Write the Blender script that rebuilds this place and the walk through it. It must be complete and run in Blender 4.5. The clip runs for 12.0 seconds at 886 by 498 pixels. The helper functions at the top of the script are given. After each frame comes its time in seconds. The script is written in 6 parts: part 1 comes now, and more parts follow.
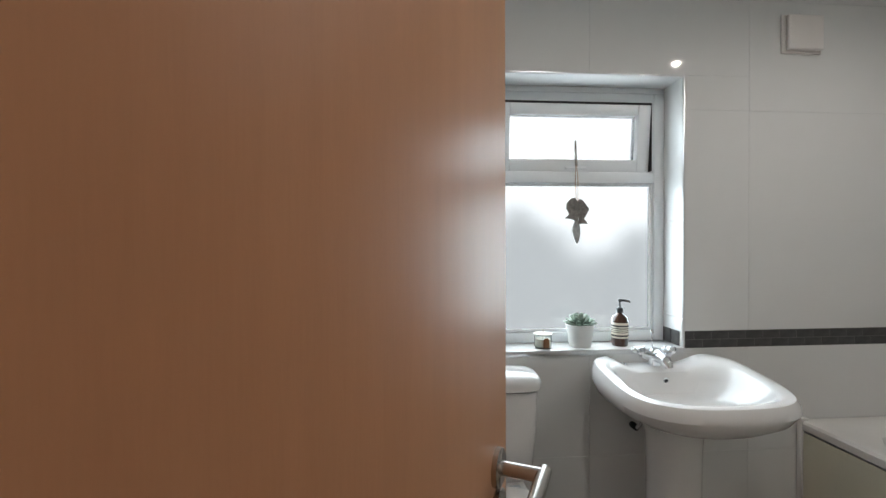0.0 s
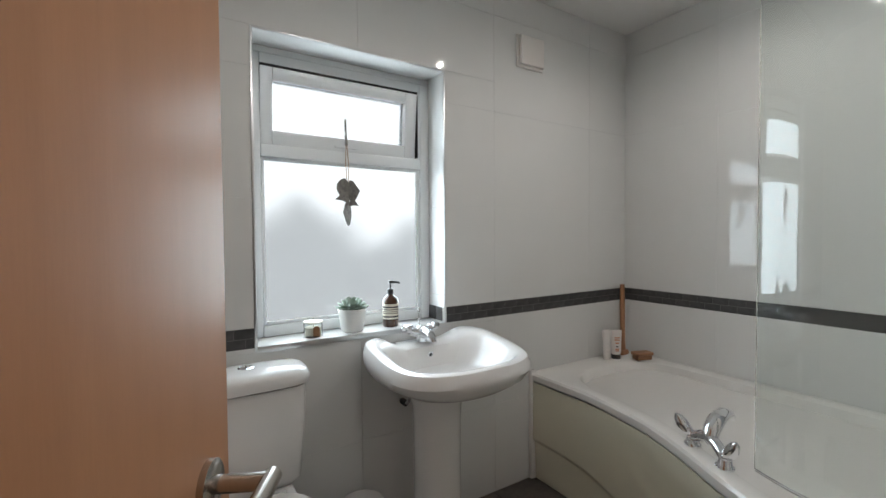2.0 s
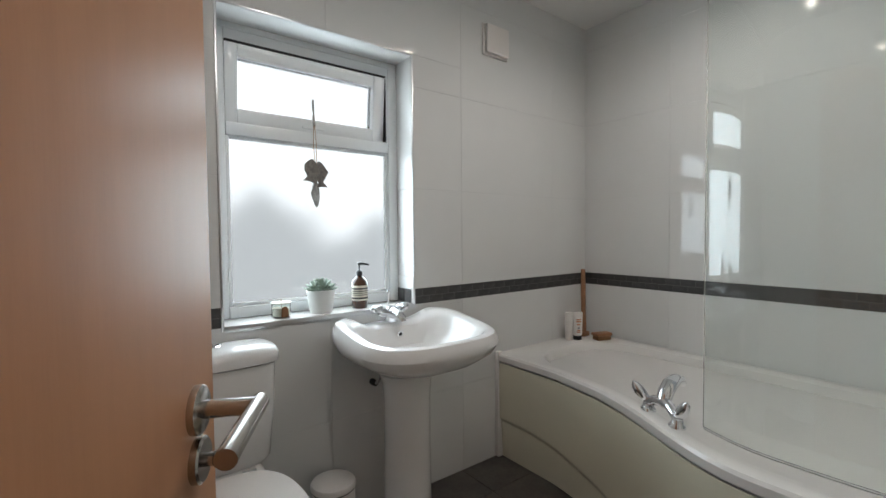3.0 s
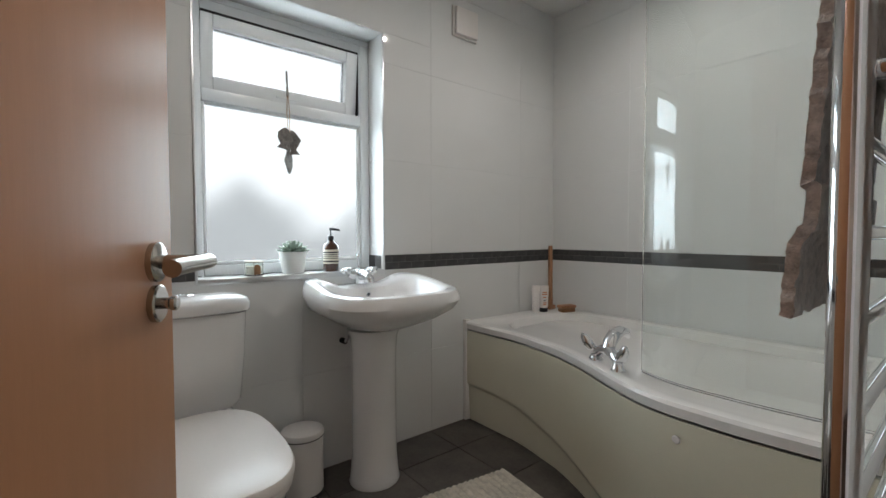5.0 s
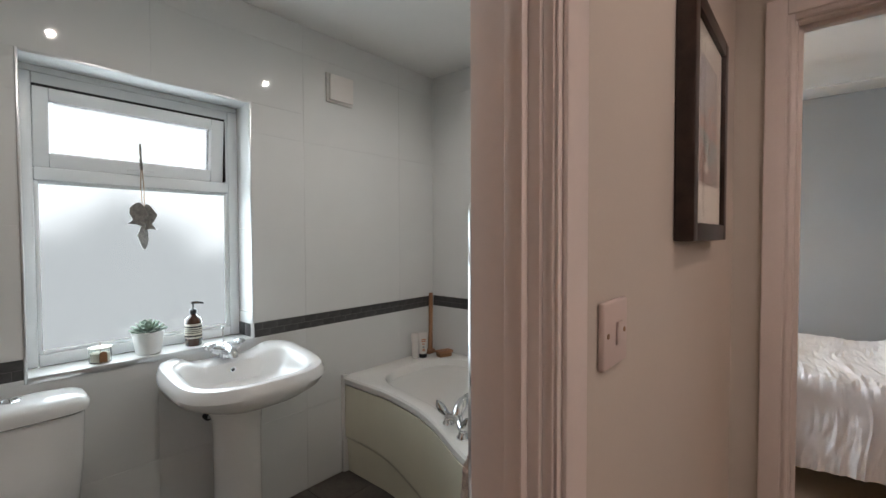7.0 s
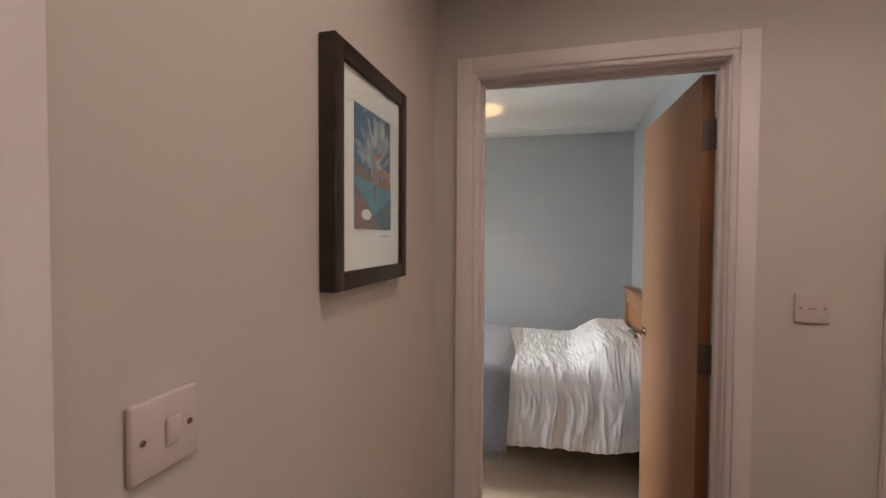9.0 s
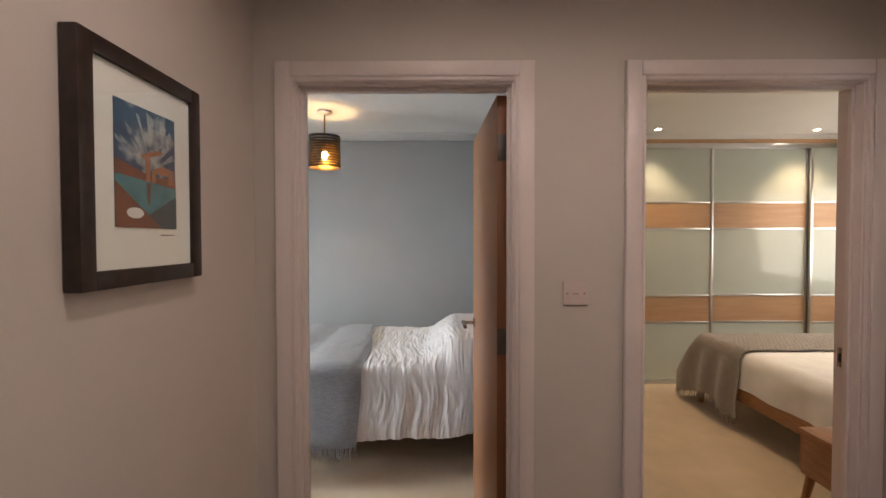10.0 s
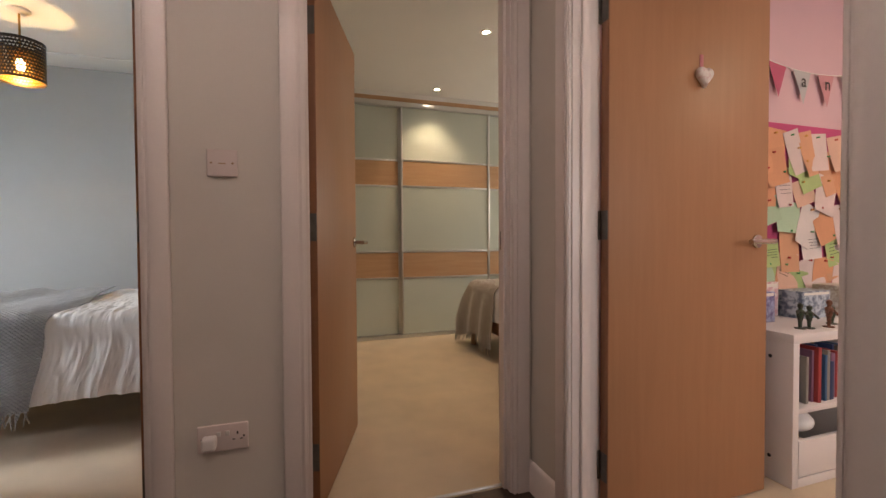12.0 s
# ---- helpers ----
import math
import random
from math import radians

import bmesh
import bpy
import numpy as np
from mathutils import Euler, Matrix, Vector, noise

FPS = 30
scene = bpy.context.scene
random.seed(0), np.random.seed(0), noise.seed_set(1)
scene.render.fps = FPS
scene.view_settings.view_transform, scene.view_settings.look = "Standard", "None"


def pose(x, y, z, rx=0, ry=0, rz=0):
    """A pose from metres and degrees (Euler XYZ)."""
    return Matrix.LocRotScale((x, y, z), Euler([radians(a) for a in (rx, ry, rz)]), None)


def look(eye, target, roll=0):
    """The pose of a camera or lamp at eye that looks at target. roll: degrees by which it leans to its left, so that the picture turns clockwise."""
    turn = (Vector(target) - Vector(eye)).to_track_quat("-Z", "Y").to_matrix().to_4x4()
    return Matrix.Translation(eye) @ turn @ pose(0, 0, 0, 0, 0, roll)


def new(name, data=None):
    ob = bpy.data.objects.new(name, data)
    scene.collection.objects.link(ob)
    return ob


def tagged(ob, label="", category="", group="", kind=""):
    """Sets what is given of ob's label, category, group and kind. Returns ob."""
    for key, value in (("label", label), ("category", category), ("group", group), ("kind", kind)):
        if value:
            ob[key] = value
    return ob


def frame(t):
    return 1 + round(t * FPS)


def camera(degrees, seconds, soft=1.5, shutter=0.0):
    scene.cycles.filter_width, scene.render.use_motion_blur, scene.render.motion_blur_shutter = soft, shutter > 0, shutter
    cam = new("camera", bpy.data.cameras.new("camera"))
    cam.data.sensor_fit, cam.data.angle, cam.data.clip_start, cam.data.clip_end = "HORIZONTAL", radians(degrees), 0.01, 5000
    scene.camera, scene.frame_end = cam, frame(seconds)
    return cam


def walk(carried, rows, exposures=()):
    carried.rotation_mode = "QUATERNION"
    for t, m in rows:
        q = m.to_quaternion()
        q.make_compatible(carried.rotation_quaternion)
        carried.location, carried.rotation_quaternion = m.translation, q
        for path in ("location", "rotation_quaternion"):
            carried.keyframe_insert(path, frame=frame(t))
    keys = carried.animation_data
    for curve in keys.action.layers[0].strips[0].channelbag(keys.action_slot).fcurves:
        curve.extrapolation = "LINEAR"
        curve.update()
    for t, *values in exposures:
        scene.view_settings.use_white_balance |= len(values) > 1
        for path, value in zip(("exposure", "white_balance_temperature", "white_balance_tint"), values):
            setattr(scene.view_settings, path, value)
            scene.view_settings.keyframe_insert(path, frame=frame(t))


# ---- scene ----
cam = camera(91.4, 12.0)
PATH = [
    (0, (0.512, 0.212, 1.317), (0.666, 2.206, 1.294), -0.2),
    (0.5, (0.554, 0.261, 1.34), (1.036, 2.201, 1.291), -0.3),
    (1, (0.603, 0.282, 1.326), (1.317, 2.149, 1.268), -0.3),
    (1.5, (0.613, 0.289, 1.298), (1.529, 2.066, 1.242), -0.3),
    (2, (0.601, 0.284, 1.27), (1.668, 1.975, 1.212), -0.4),
    (2.5, (0.581, 0.279, 1.237), (1.737, 1.91, 1.178), -0.5),
    (3, (0.567, 0.267, 1.198), (1.768, 1.864, 1.131), -0.5),
    (3.5, (0.559, 0.262, 1.136), (1.789, 1.837, 1.071), -0.5),
    (5.3, (0.579, 0.072, 1.047), (1.825, 1.635, 0.978), -0.1),
    (5.5, (0.585, 0.041, 1.09), (1.836, 1.6, 1.018), -0.5),
    (6, (0.624, -0.029, 1.199), (1.89, 1.518, 1.134), -0.5),
    (6.5, (0.651, -0.084, 1.291), (2.035, 1.359, 1.23), -0.3),
    (7, (0.668, -0.127, 1.368), (2.186, 1.174, 1.31), -0.2),
    (7.2, (0.694, -0.153, 1.395), (2.261, 1.089, 1.335), -0.1),
    (8.8, (0.85, -0.324, 1.464), (2.755, 0.282, 1.415), 0.2),
    (9, (0.857, -0.356, 1.462), (2.788, 0.163, 1.406), 0.3),
    (9.5, (0.846, -0.447, 1.459), (2.828, -0.183, 1.415), -0.0),
    (10, (0.808, -0.606, 1.452), (2.807, -0.596, 1.408), -0.1),
    (10.5, (0.808, -0.766, 1.434), (2.798, -0.962, 1.386), -0.1),
    (11, (0.82, -0.936, 1.343), (2.779, -1.337, 1.297), -0.1),
    (11.5, (0.81, -1.115, 1.198), (2.731, -1.667, 1.149), -0.1),
    (12, (0.824, -1.296, 1.016), (2.719, -1.931, 0.969), -0.3),
]
walk(cam, [(t, look(eye, target, roll)) for t, eye, target, roll in PATH],
     [(0, 0.4), (12, 0.4)])

# ---- world and lights ----
world = bpy.data.worlds.new("world")
scene.world = world
world.use_nodes = True
wn = world.node_tree
sky = wn.nodes.new("ShaderNodeTexSky")
sky.sky_type, sky.sun_disc = "NISHITA", False
sky.sun_elevation, sky.sun_rotation = radians(35), radians(200)
wn.links.new(sky.outputs[0], wn.nodes["Background"].inputs[0])
wn.nodes["Background"].inputs[1].default_value = 0.1


def lamp(name, kind, where, target, energy, colour, size=0.1, size_y=None, spot=None):
    data = bpy.data.lights.new(name, kind)
    data.energy, data.color = energy, colour
    if kind == "AREA":
        data.shape, data.size = ("RECTANGLE", size) if size_y else ("DISK", size)
        if size_y:
            data.size_y = size_y
    elif kind == "SPOT":
        data.shadow_soft_size, data.spot_size, data.spot_blend = size, radians(spot), 0.6
    else:
        data.shadow_soft_size = size
    ob = new(name, data)
    ob.matrix_world = look(where, target)
    return ob


WARM = (1.0, 0.78, 0.55)
DAY = (0.92, 0.96, 1.0)
CEIL = 2.485
BATH_SPOTS = [(1.09, 0.86), (2.23, 0.99)]
# hall lamps out of view; the last two are added to even the light
UNSEEN_HALL_SPOTS = [(1.38, -0.66), (1.25, -1.5), (-0.3, -1.0)]
ROOM3_SPOT = (0.92, -4.47)
ROOM2_SPOTS = [(4.9, -2.61), (3.67, -2.58), (4.93, -4.12), (3.67, -4.12)]
for x, y in BATH_SPOTS:
    lamp("downlight_beam", "SPOT", (x, y, CEIL - 0.012), (x, y, 0), 10.5, (1.0, 0.95, 0.91), 0.014, spot=168)
for x, y in UNSEEN_HALL_SPOTS:
    lamp("downlight_beam", "SPOT", (x, y, CEIL - 0.012), (x, y, 0), 13, (1.0, 0.79, 0.71), 0.025, spot=172)
for x, y in ROOM2_SPOTS:
    lamp("downlight_beam", "SPOT", (x, y, CEIL - 0.012), (x, y, 0), 28, (1.0, 0.72, 0.45), 0.025, spot=96)
lamp("ceiling_light_glow", "AREA", (*ROOM3_SPOT, CEIL - 0.075), (*ROOM3_SPOT, 0), 13, WARM, 0.26)
lamp("pendant_glow", "POINT", (4.31, 0.37, 2.1), (4.31, 0.37, 0), 6, (1.0, 0.62, 0.25), 0.02)
# area lamps for daylight: two in the bathroom window, three in unseen added windows
lamp("window_daylight", "AREA", (1.255, 2.06, 1.25), (1.255, 0.0, 1.25), 5.6, (0.78, 0.92, 1.0), 0.66, 0.6)
lamp("window_daylight", "AREA", (1.255, 2.05, 1.79), (1.255, 0.0, 1.79), 1.5, (0.78, 0.92, 1.0), 0.6, 0.18)
lamp("window_daylight", "AREA", (3.5, 2.57, 1.45), (2.95, 0.2, 0.2), 31, (0.93, 0.96, 1.0), 1.1, 1.0).data.spread = radians(142)
lamp("window_daylight", "AREA", (4.28, -4.85, 1.5), (3.7, 0, 1.0), 15, (1.0, 0.90, 0.78), 1.42, 1.05)
lamp("window_daylight", "AREA", (-0.66, -3.2, 1.5), (2, -3.2, 1.2), 13, (1.0, 0.95, 0.91), 1.2, 1.1)


# ---- materials ----
def material(name, colour, rough=0.5, metal=0.0, vary=0.06, scale=3.0, fine=120.0, bump=0.1, rand=0.0, second=None,
             stretch=(1, 1, 1), rough_vary=0.1, sheen=0.0, coat=0.0, ramp=(0.35, 0.65)):
    """A surface with a broad and a fine variation of its colour, relief and gloss."""
    m = bpy.data.materials.new(name)
    m.use_nodes = True
    t = m.node_tree
    n, link = t.nodes, t.links.new
    p = n["Principled BSDF"]
    tc = n.new("ShaderNodeTexCoord")
    mp = n.new("ShaderNodeMapping")
    mp.inputs["Scale"].default_value = stretch
    link(tc.outputs["Object"], mp.inputs["Vector"])
    big, small = n.new("ShaderNodeTexNoise"), n.new("ShaderNodeTexNoise")
    big.inputs["Scale"].default_value, big.inputs["Detail"].default_value = scale, 5
    small.inputs["Scale"].default_value, small.inputs["Detail"].default_value = fine, 3
    link(mp.outputs[0], big.inputs["Vector"])
    link(mp.outputs[0], small.inputs["Vector"])
    add = n.new("ShaderNodeMath")
    add.operation = "MULTIPLY_ADD"
    add.inputs[1].default_value = 0.7
    link(big.outputs[0], add.inputs[0])
    half = n.new("ShaderNodeMath")
    half.operation = "MULTIPLY"
    half.inputs[1].default_value = 0.3
    link(small.outputs[0], half.inputs[0])
    link(half.outputs[0], add.inputs[2])
    cr = n.new("ShaderNodeValToRGB")
    low = second or [c * (1 - vary) for c in colour]
    high = colour if second else [min(1, c * (1 + vary)) for c in colour]
    cr.color_ramp.elements[0].position, cr.color_ramp.elements[1].position = ramp
    cr.color_ramp.elements[0].color = (*low, 1)
    cr.color_ramp.elements[1].color = (*high, 1)
    link(add.outputs[0], cr.inputs[0])
    out = cr.outputs[0]
    if rand:
        info, hsv = n.new("ShaderNodeObjectInfo"), n.new("ShaderNodeHueSaturation")
        mr = n.new("ShaderNodeMapRange")
        mr.inputs[3].default_value, mr.inputs[4].default_value = 1 - rand, 1 + rand
        link(info.outputs["Random"], mr.inputs[0])
        link(mr.outputs[0], hsv.inputs["Value"])
        link(out, hsv.inputs["Color"])
        out = hsv.outputs[0]
    link(out, p.inputs["Base Color"])
    rr = n.new("ShaderNodeMapRange")
    rr.inputs[3].default_value, rr.inputs[4].default_value = max(0.02, rough * (1 - rough_vary)), min(1, rough * (1 + rough_vary))
    link(big.outputs[0], rr.inputs[0])
    link(rr.outputs[0], p.inputs["Roughness"])
    p.inputs["Metallic"].default_value = metal
    p.inputs["Coat Weight"].default_value = coat
    p.inputs["Coat Roughness"].default_value = 0.15
    p.inputs["Sheen Weight"].default_value = sheen
    if bump:
        b = n.new("ShaderNodeBump")
        b.inputs["Strength"].default_value, b.inputs["Distance"].default_value = bump, 0.004
        link(add.outputs[0], b.inputs["Height"])
        link(b.outputs[0], p.inputs["Normal"])
    return m


def glow(name, colour, strength):
    m = bpy.data.materials.new(name)
    m.use_nodes = True
    p = m.node_tree.nodes["Principled BSDF"]
    p.inputs["Base Color"].default_value = (*colour, 1)
    p.inputs["Emission Color"].default_value = (*colour, 1)
    p.inputs["Emission Strength"].default_value = strength
    return m


def glass(name, colour, rough, ior=1.45, bump=0.0, scale=60.0):
    m = bpy.data.materials.new(name)
    m.use_nodes = True
    t = m.node_tree
    p = t.nodes["Principled BSDF"]
    p.inputs["Base Color"].default_value = (*colour, 1)
    p.inputs["Roughness"].default_value = rough
    p.inputs["Transmission Weight"].default_value = 1.0
    p.inputs["IOR"].default_value = ior
    if bump:
        tx, b = t.nodes.new("ShaderNodeTexNoise"), t.nodes.new("ShaderNodeBump")
        tx.inputs["Scale"].default_value = scale
        b.inputs["Strength"].default_value, b.inputs["Distance"].default_value = bump, 0.003
        t.links.new(tx.outputs[0], b.inputs["Height"])
        t.links.new(b.outputs[0], p.inputs["Normal"])
    return m


PAINT = material("warm_white_wall_paint", (0.645, 0.60, 0.545), 0.55, vary=0.03, fine=260, bump=0.06)
BLUE = material("pale_blue_wall_paint", (0.365, 0.38, 0.39), 0.6, vary=0.03, fine=260, bump=0.06)
CREAM = material("cream_wall_paint", (0.68, 0.62, 0.53), 0.6, vary=0.03, fine=260, bump=0.06)
PINK = material("pink_wall_paint", (0.66, 0.46, 0.515), 0.6, vary=0.03, fine=260, bump=0.06)
WHITE = material("white_ceiling_paint", (0.76, 0.75, 0.73), 0.7, vary=0.02, fine=200, bump=0.06)
GLOSS = material("white_gloss_woodwork", (0.80, 0.73, 0.70), 0.36, vary=0.03, scale=5, fine=90, bump=0.03)
TILE = material("glazed_white_tile", (0.70, 0.70, 0.69), 0.045, vary=0.015, scale=2, fine=9, bump=0.015, rand=0.006)
GROUT = material("pale_grout", (0.72, 0.715, 0.70), 0.8, vary=0.06, bump=0.1)
SLATE = material("slate_mosaic", (0.05, 0.048, 0.048), 0.36, vary=0.3, scale=25, fine=160, bump=0.3, rand=0.14)
MOSAICBED = material("dark_mosaic_grout", (0.15, 0.145, 0.14), 0.8, vary=0.1, bump=0.2)
FLOORTILE = material("charcoal_floor_tile", (0.085, 0.074, 0.066), 0.42, vary=0.35, scale=7, fine=70, bump=0.25, rand=0.12)
DARKGROUT = material("grey_grout", (0.27, 0.25, 0.23), 0.85, bump=0.3)
CARPET = material("beige_carpet", (0.56, 0.445, 0.31), 0.95, vary=0.09, scale=5, fine=420, bump=0.9, sheen=0.3)
DARKWOOD = material("dark_wood_floor", (0.06, 0.032, 0.02), 0.35, second=(0.03, 0.016, 0.01), scale=4, fine=60, stretch=(12, 1, 1), bump=0.1, rand=0.2)
VENEER = material("beech_veneer", (0.41, 0.215, 0.115), 0.42, second=(0.37, 0.19, 0.10), scale=5, fine=60, stretch=(9, 9, 0.6), bump=0.008, rough_vary=0.03, ramp=(0.3, 0.7))
VENEER.node_tree.nodes["Principled BSDF"].inputs["Specular IOR Level"].default_value = 0.18
EDGE = material("beech_lipping", (0.30, 0.13, 0.06), 0.4, second=(0.22, 0.09, 0.04), scale=5, fine=70, stretch=(9, 9, 0.6), bump=0.05)
PALEWOOD = material("light_oak_panel", (0.50, 0.31, 0.175), 0.4, second=(0.43, 0.25, 0.135), scale=4, fine=50, stretch=(9, 0.7, 9), bump=0.03)
OAK = material("oak_furniture", (0.40, 0.20, 0.09), 0.42, second=(0.27, 0.12, 0.05), scale=5, fine=60, stretch=(2, 9, 9), bump=0.1)
PINE = material("pine_headboard", (0.42, 0.21, 0.09), 0.45, second=(0.30, 0.14, 0.06), scale=5, fine=60, stretch=(9, 9, 1), bump=0.1)
FRAMEWOOD = material("dark_walnut_frame", (0.045, 0.026, 0.019), 0.4, second=(0.02, 0.011, 0.008), scale=8, fine=80, stretch=(4, 4, 4), bump=0.1)
MOUNT = material("mount_card", (0.80, 0.78, 0.73), 0.9, vary=0.02, fine=300, bump=0.08)
CERAMIC = material("white_ceramic", (0.77, 0.76, 0.75), 0.07, vary=0.01, bump=0.0, coat=0.4)
ACRYLIC = material("cream_acrylic_panel", (0.70, 0.67, 0.54), 0.16, vary=0.02, bump=0.01)
ENAMEL = material("white_acrylic_bath", (0.78, 0.76, 0.73), 0.1, vary=0.01, bump=0.0)
CHROME = material("polished_chrome", (0.82, 0.83, 0.85), 0.06, 1.0, vary=0.02, bump=0.0)
STEEL = material("brushed_steel", (0.50, 0.475, 0.44), 0.2, 1.0, vary=0.06, scale=20, fine=300, bump=0.05)
BRASS = material("worn_brass_plate", (0.42, 0.28, 0.18), 0.4, 1.0, vary=0.25, scale=30, bump=0.2)
HINGE = material("dull_steel_hinge", (0.15, 0.135, 0.12), 0.4, 0.9, vary=0.15, scale=30, bump=0.1)
UPVC = material("white_upvc", (0.81, 0.84, 0.86), 0.25, vary=0.02, bump=0.01)
SEAL = material("black_rubber", (0.012, 0.012, 0.013), 0.7, bump=0.1)
PLATE = material("wall_plate_plastic", (0.70, 0.60, 0.57), 0.35, vary=0.02, bump=0.01)
PLASTIC = material("white_plastic", (0.74, 0.70, 0.67), 0.3, vary=0.02, bump=0.01)
DARK = material("black_hole", (0.008, 0.008, 0.008), 0.7, bump=0)
TOWEL = material("taupe_terry_towel", (0.50, 0.44, 0.395), 0.95, vary=0.35, scale=60, fine=350, bump=1.0, sheen=0.5)
COTTON = material("white_cotton", (0.80, 0.80, 0.82), 0.85, vary=0.03, scale=8, fine=700, bump=0.15, sheen=0.2)
THROW = material("grey_woven_throw", (0.29, 0.305, 0.335), 0.95, vary=0.16, scale=30, fine=300, stretch=(1, 1, 4), bump=0.9, sheen=0.4)
TAUPE = material("taupe_woven_throw", (0.23, 0.195, 0.17), 0.95, vary=0.12, scale=40, fine=500, bump=0.8, sheen=0.4)


def weave(m, pitch, depth):
    """Adds a waffle relief to a cloth."""
    n, link = m.node_tree.nodes, m.node_tree.links.new
    tc, sep = n.new("ShaderNodeTexCoord"), n.new("ShaderNodeSeparateXYZ")
    link(tc.outputs["Object"], sep.inputs[0])
    total = n.new("ShaderNodeMath")
    link(sep.outputs[0], total.inputs[0])
    link(sep.outputs[2], total.inputs[1])
    waves = []
    for out in (sep.outputs[1], total.outputs[0]):
        k, s = n.new("ShaderNodeMath"), n.new("ShaderNodeMath")
        k.operation, s.operation = "MULTIPLY", "SINE"
        k.inputs[1].default_value = 2 * math.pi / pitch
        link(out, k.inputs[0])
        link(k.outputs[0], s.inputs[0])
        waves.append(s.outputs[0])
    prod = n.new("ShaderNodeMath")
    prod.operation = "MULTIPLY"
    link(waves[0], prod.inputs[0])
    link(waves[1], prod.inputs[1])
    old = n["Principled BSDF"].inputs["Normal"].links[0].from_socket
    b = n.new("ShaderNodeBump")
    b.inputs["Strength"].default_value, b.inputs["Distance"].default_value = 0.9, depth
    link(prod.outputs[0], b.inputs["Height"])
    link(old, b.inputs["Normal"])
    link(b.outputs[0], n["Principled BSDF"].inputs["Normal"])


weave(THROW, 0.022, 0.003)
weave(TAUPE, 0.024, 0.003)
MATTRESS = material("mattress_ticking", (0.62, 0.58, 0.52), 0.9, bump=0.3)
BATHMAT = material("cream_tufted_mat", (0.58, 0.54, 0.46), 0.95, vary=0.2, scale=40, fine=260, bump=1.0, sheen=0.3)
FROSTED = glass("frosted_glass", (0.105, 0.106, 0.106), 0.11, bump=0.22, scale=90)
CLEAR = glass("clear_glass", (0.93, 0.97, 0.95), 0.0, 1.45)
SAGE = material("sage_back_painted_glass", (0.49, 0.53, 0.48), 0.07, vary=0.02, bump=0.0)
SILVER = material("satin_aluminium", (0.62, 0.62, 0.62), 0.3, 1.0, vary=0.04, fine=200, bump=0.02)
BROWNGLASS = material("amber_bottle", (0.055, 0.02, 0.01), 0.1, vary=0.1, bump=0, coat=0.5)
LABEL = material("cream_label", (0.72, 0.68, 0.58), 0.7, bump=0.05)
INK = material("black_ink", (0.02, 0.02, 0.022), 0.6, bump=0)
BLACKPLASTIC = material("black_plastic", (0.018, 0.018, 0.02), 0.35, bump=0.02)
LEAF = material("succulent_leaf", (0.30, 0.36, 0.30), 0.55, second=(0.17, 0.23, 0.18), scale=30, bump=0.1)
POT = material("matt_white_pot", (0.72, 0.72, 0.70), 0.45, vary=0.03, bump=0.05)
SOIL = material("dark_soil", (0.03, 0.022, 0.016), 0.95, vary=0.4, fine=300, bump=0.8)
WAX = material("candle_wax", (0.80, 0.76, 0.68), 0.35, bump=0.02)
TAG = material("brown_tag", (0.26, 0.13, 0.06), 0.7, bump=0.1)
PEWTER = material("grey_painted_metal", (0.20, 0.185, 0.17), 0.5, 0.2, vary=0.3, scale=60, bump=0.3)
STRING = material("jute_string", (0.42, 0.28, 0.17), 0.9, bump=0.4)
BRUSHWOOD = material("bath_brush_wood", (0.40, 0.20, 0.10), 0.5, second=(0.3, 0.14, 0.07), scale=9, stretch=(6, 6, 1), bump=0.1)
SHADE = material("dark_bronze_shade", (0.035, 0.028, 0.022), 0.35, 0.6, vary=0.2, bump=0.05)
GOLD = material("gold_shade_lining", (0.32, 0.18, 0.045), 0.35, 0.8, vary=0.05, bump=0)
MAGENTA = material("magenta_pinboard", (0.50, 0.08, 0.20), 0.9, vary=0.1, fine=300, bump=0.3)
WHITEBOARD = material("white_laminate", (0.74, 0.70, 0.70), 0.35, vary=0.02, bump=0.02)


# ---- helpers for shapes ----
BASE = {}


def mesh_of(bm, name, mats):
    bmesh.ops.recalc_face_normals(bm, faces=bm.faces[:])
    me = bpy.data.meshes.new(name)
    bm.to_mesh(me)
    bm.free()
    for m in mats if isinstance(mats, (list, tuple)) else [mats]:
        me.materials.append(m)
    # the large faces of blocks are marked by selection and stay flat between their rounded edges
    me.polygons.foreach_set("use_smooth", [not p.select for p in me.polygons])
    me.set_sharp_from_angle(angle=radians(38))
    return me


def thing(name, label, category, at=(0, 0, 0), group="", kind="", turned=None):
    """An empty at the base of a thing. Its parts are given in the world, or in its own axes where it is turned."""
    ob = new(name)
    ob.empty_display_size = 0.1
    ob.matrix_basis = turned or Matrix.Translation(at)
    BASE[ob] = Matrix.Identity(4) if turned else Matrix.Translation(at).inverted()
    return tagged(ob, label, category, group, kind)


def part(name, bm, mats, parent, label=""):
    ob = new(name, mesh_of(bm, name, mats))
    ob.parent = parent
    ob.matrix_parent_inverse = BASE.get(parent, Matrix.Identity(4))
    return tagged(ob, label)


def solo(name, bm, mats, label, category, group="", kind=""):
    ob = new(name, mesh_of(bm, name, mats))
    return tagged(ob, label, category, group, kind)


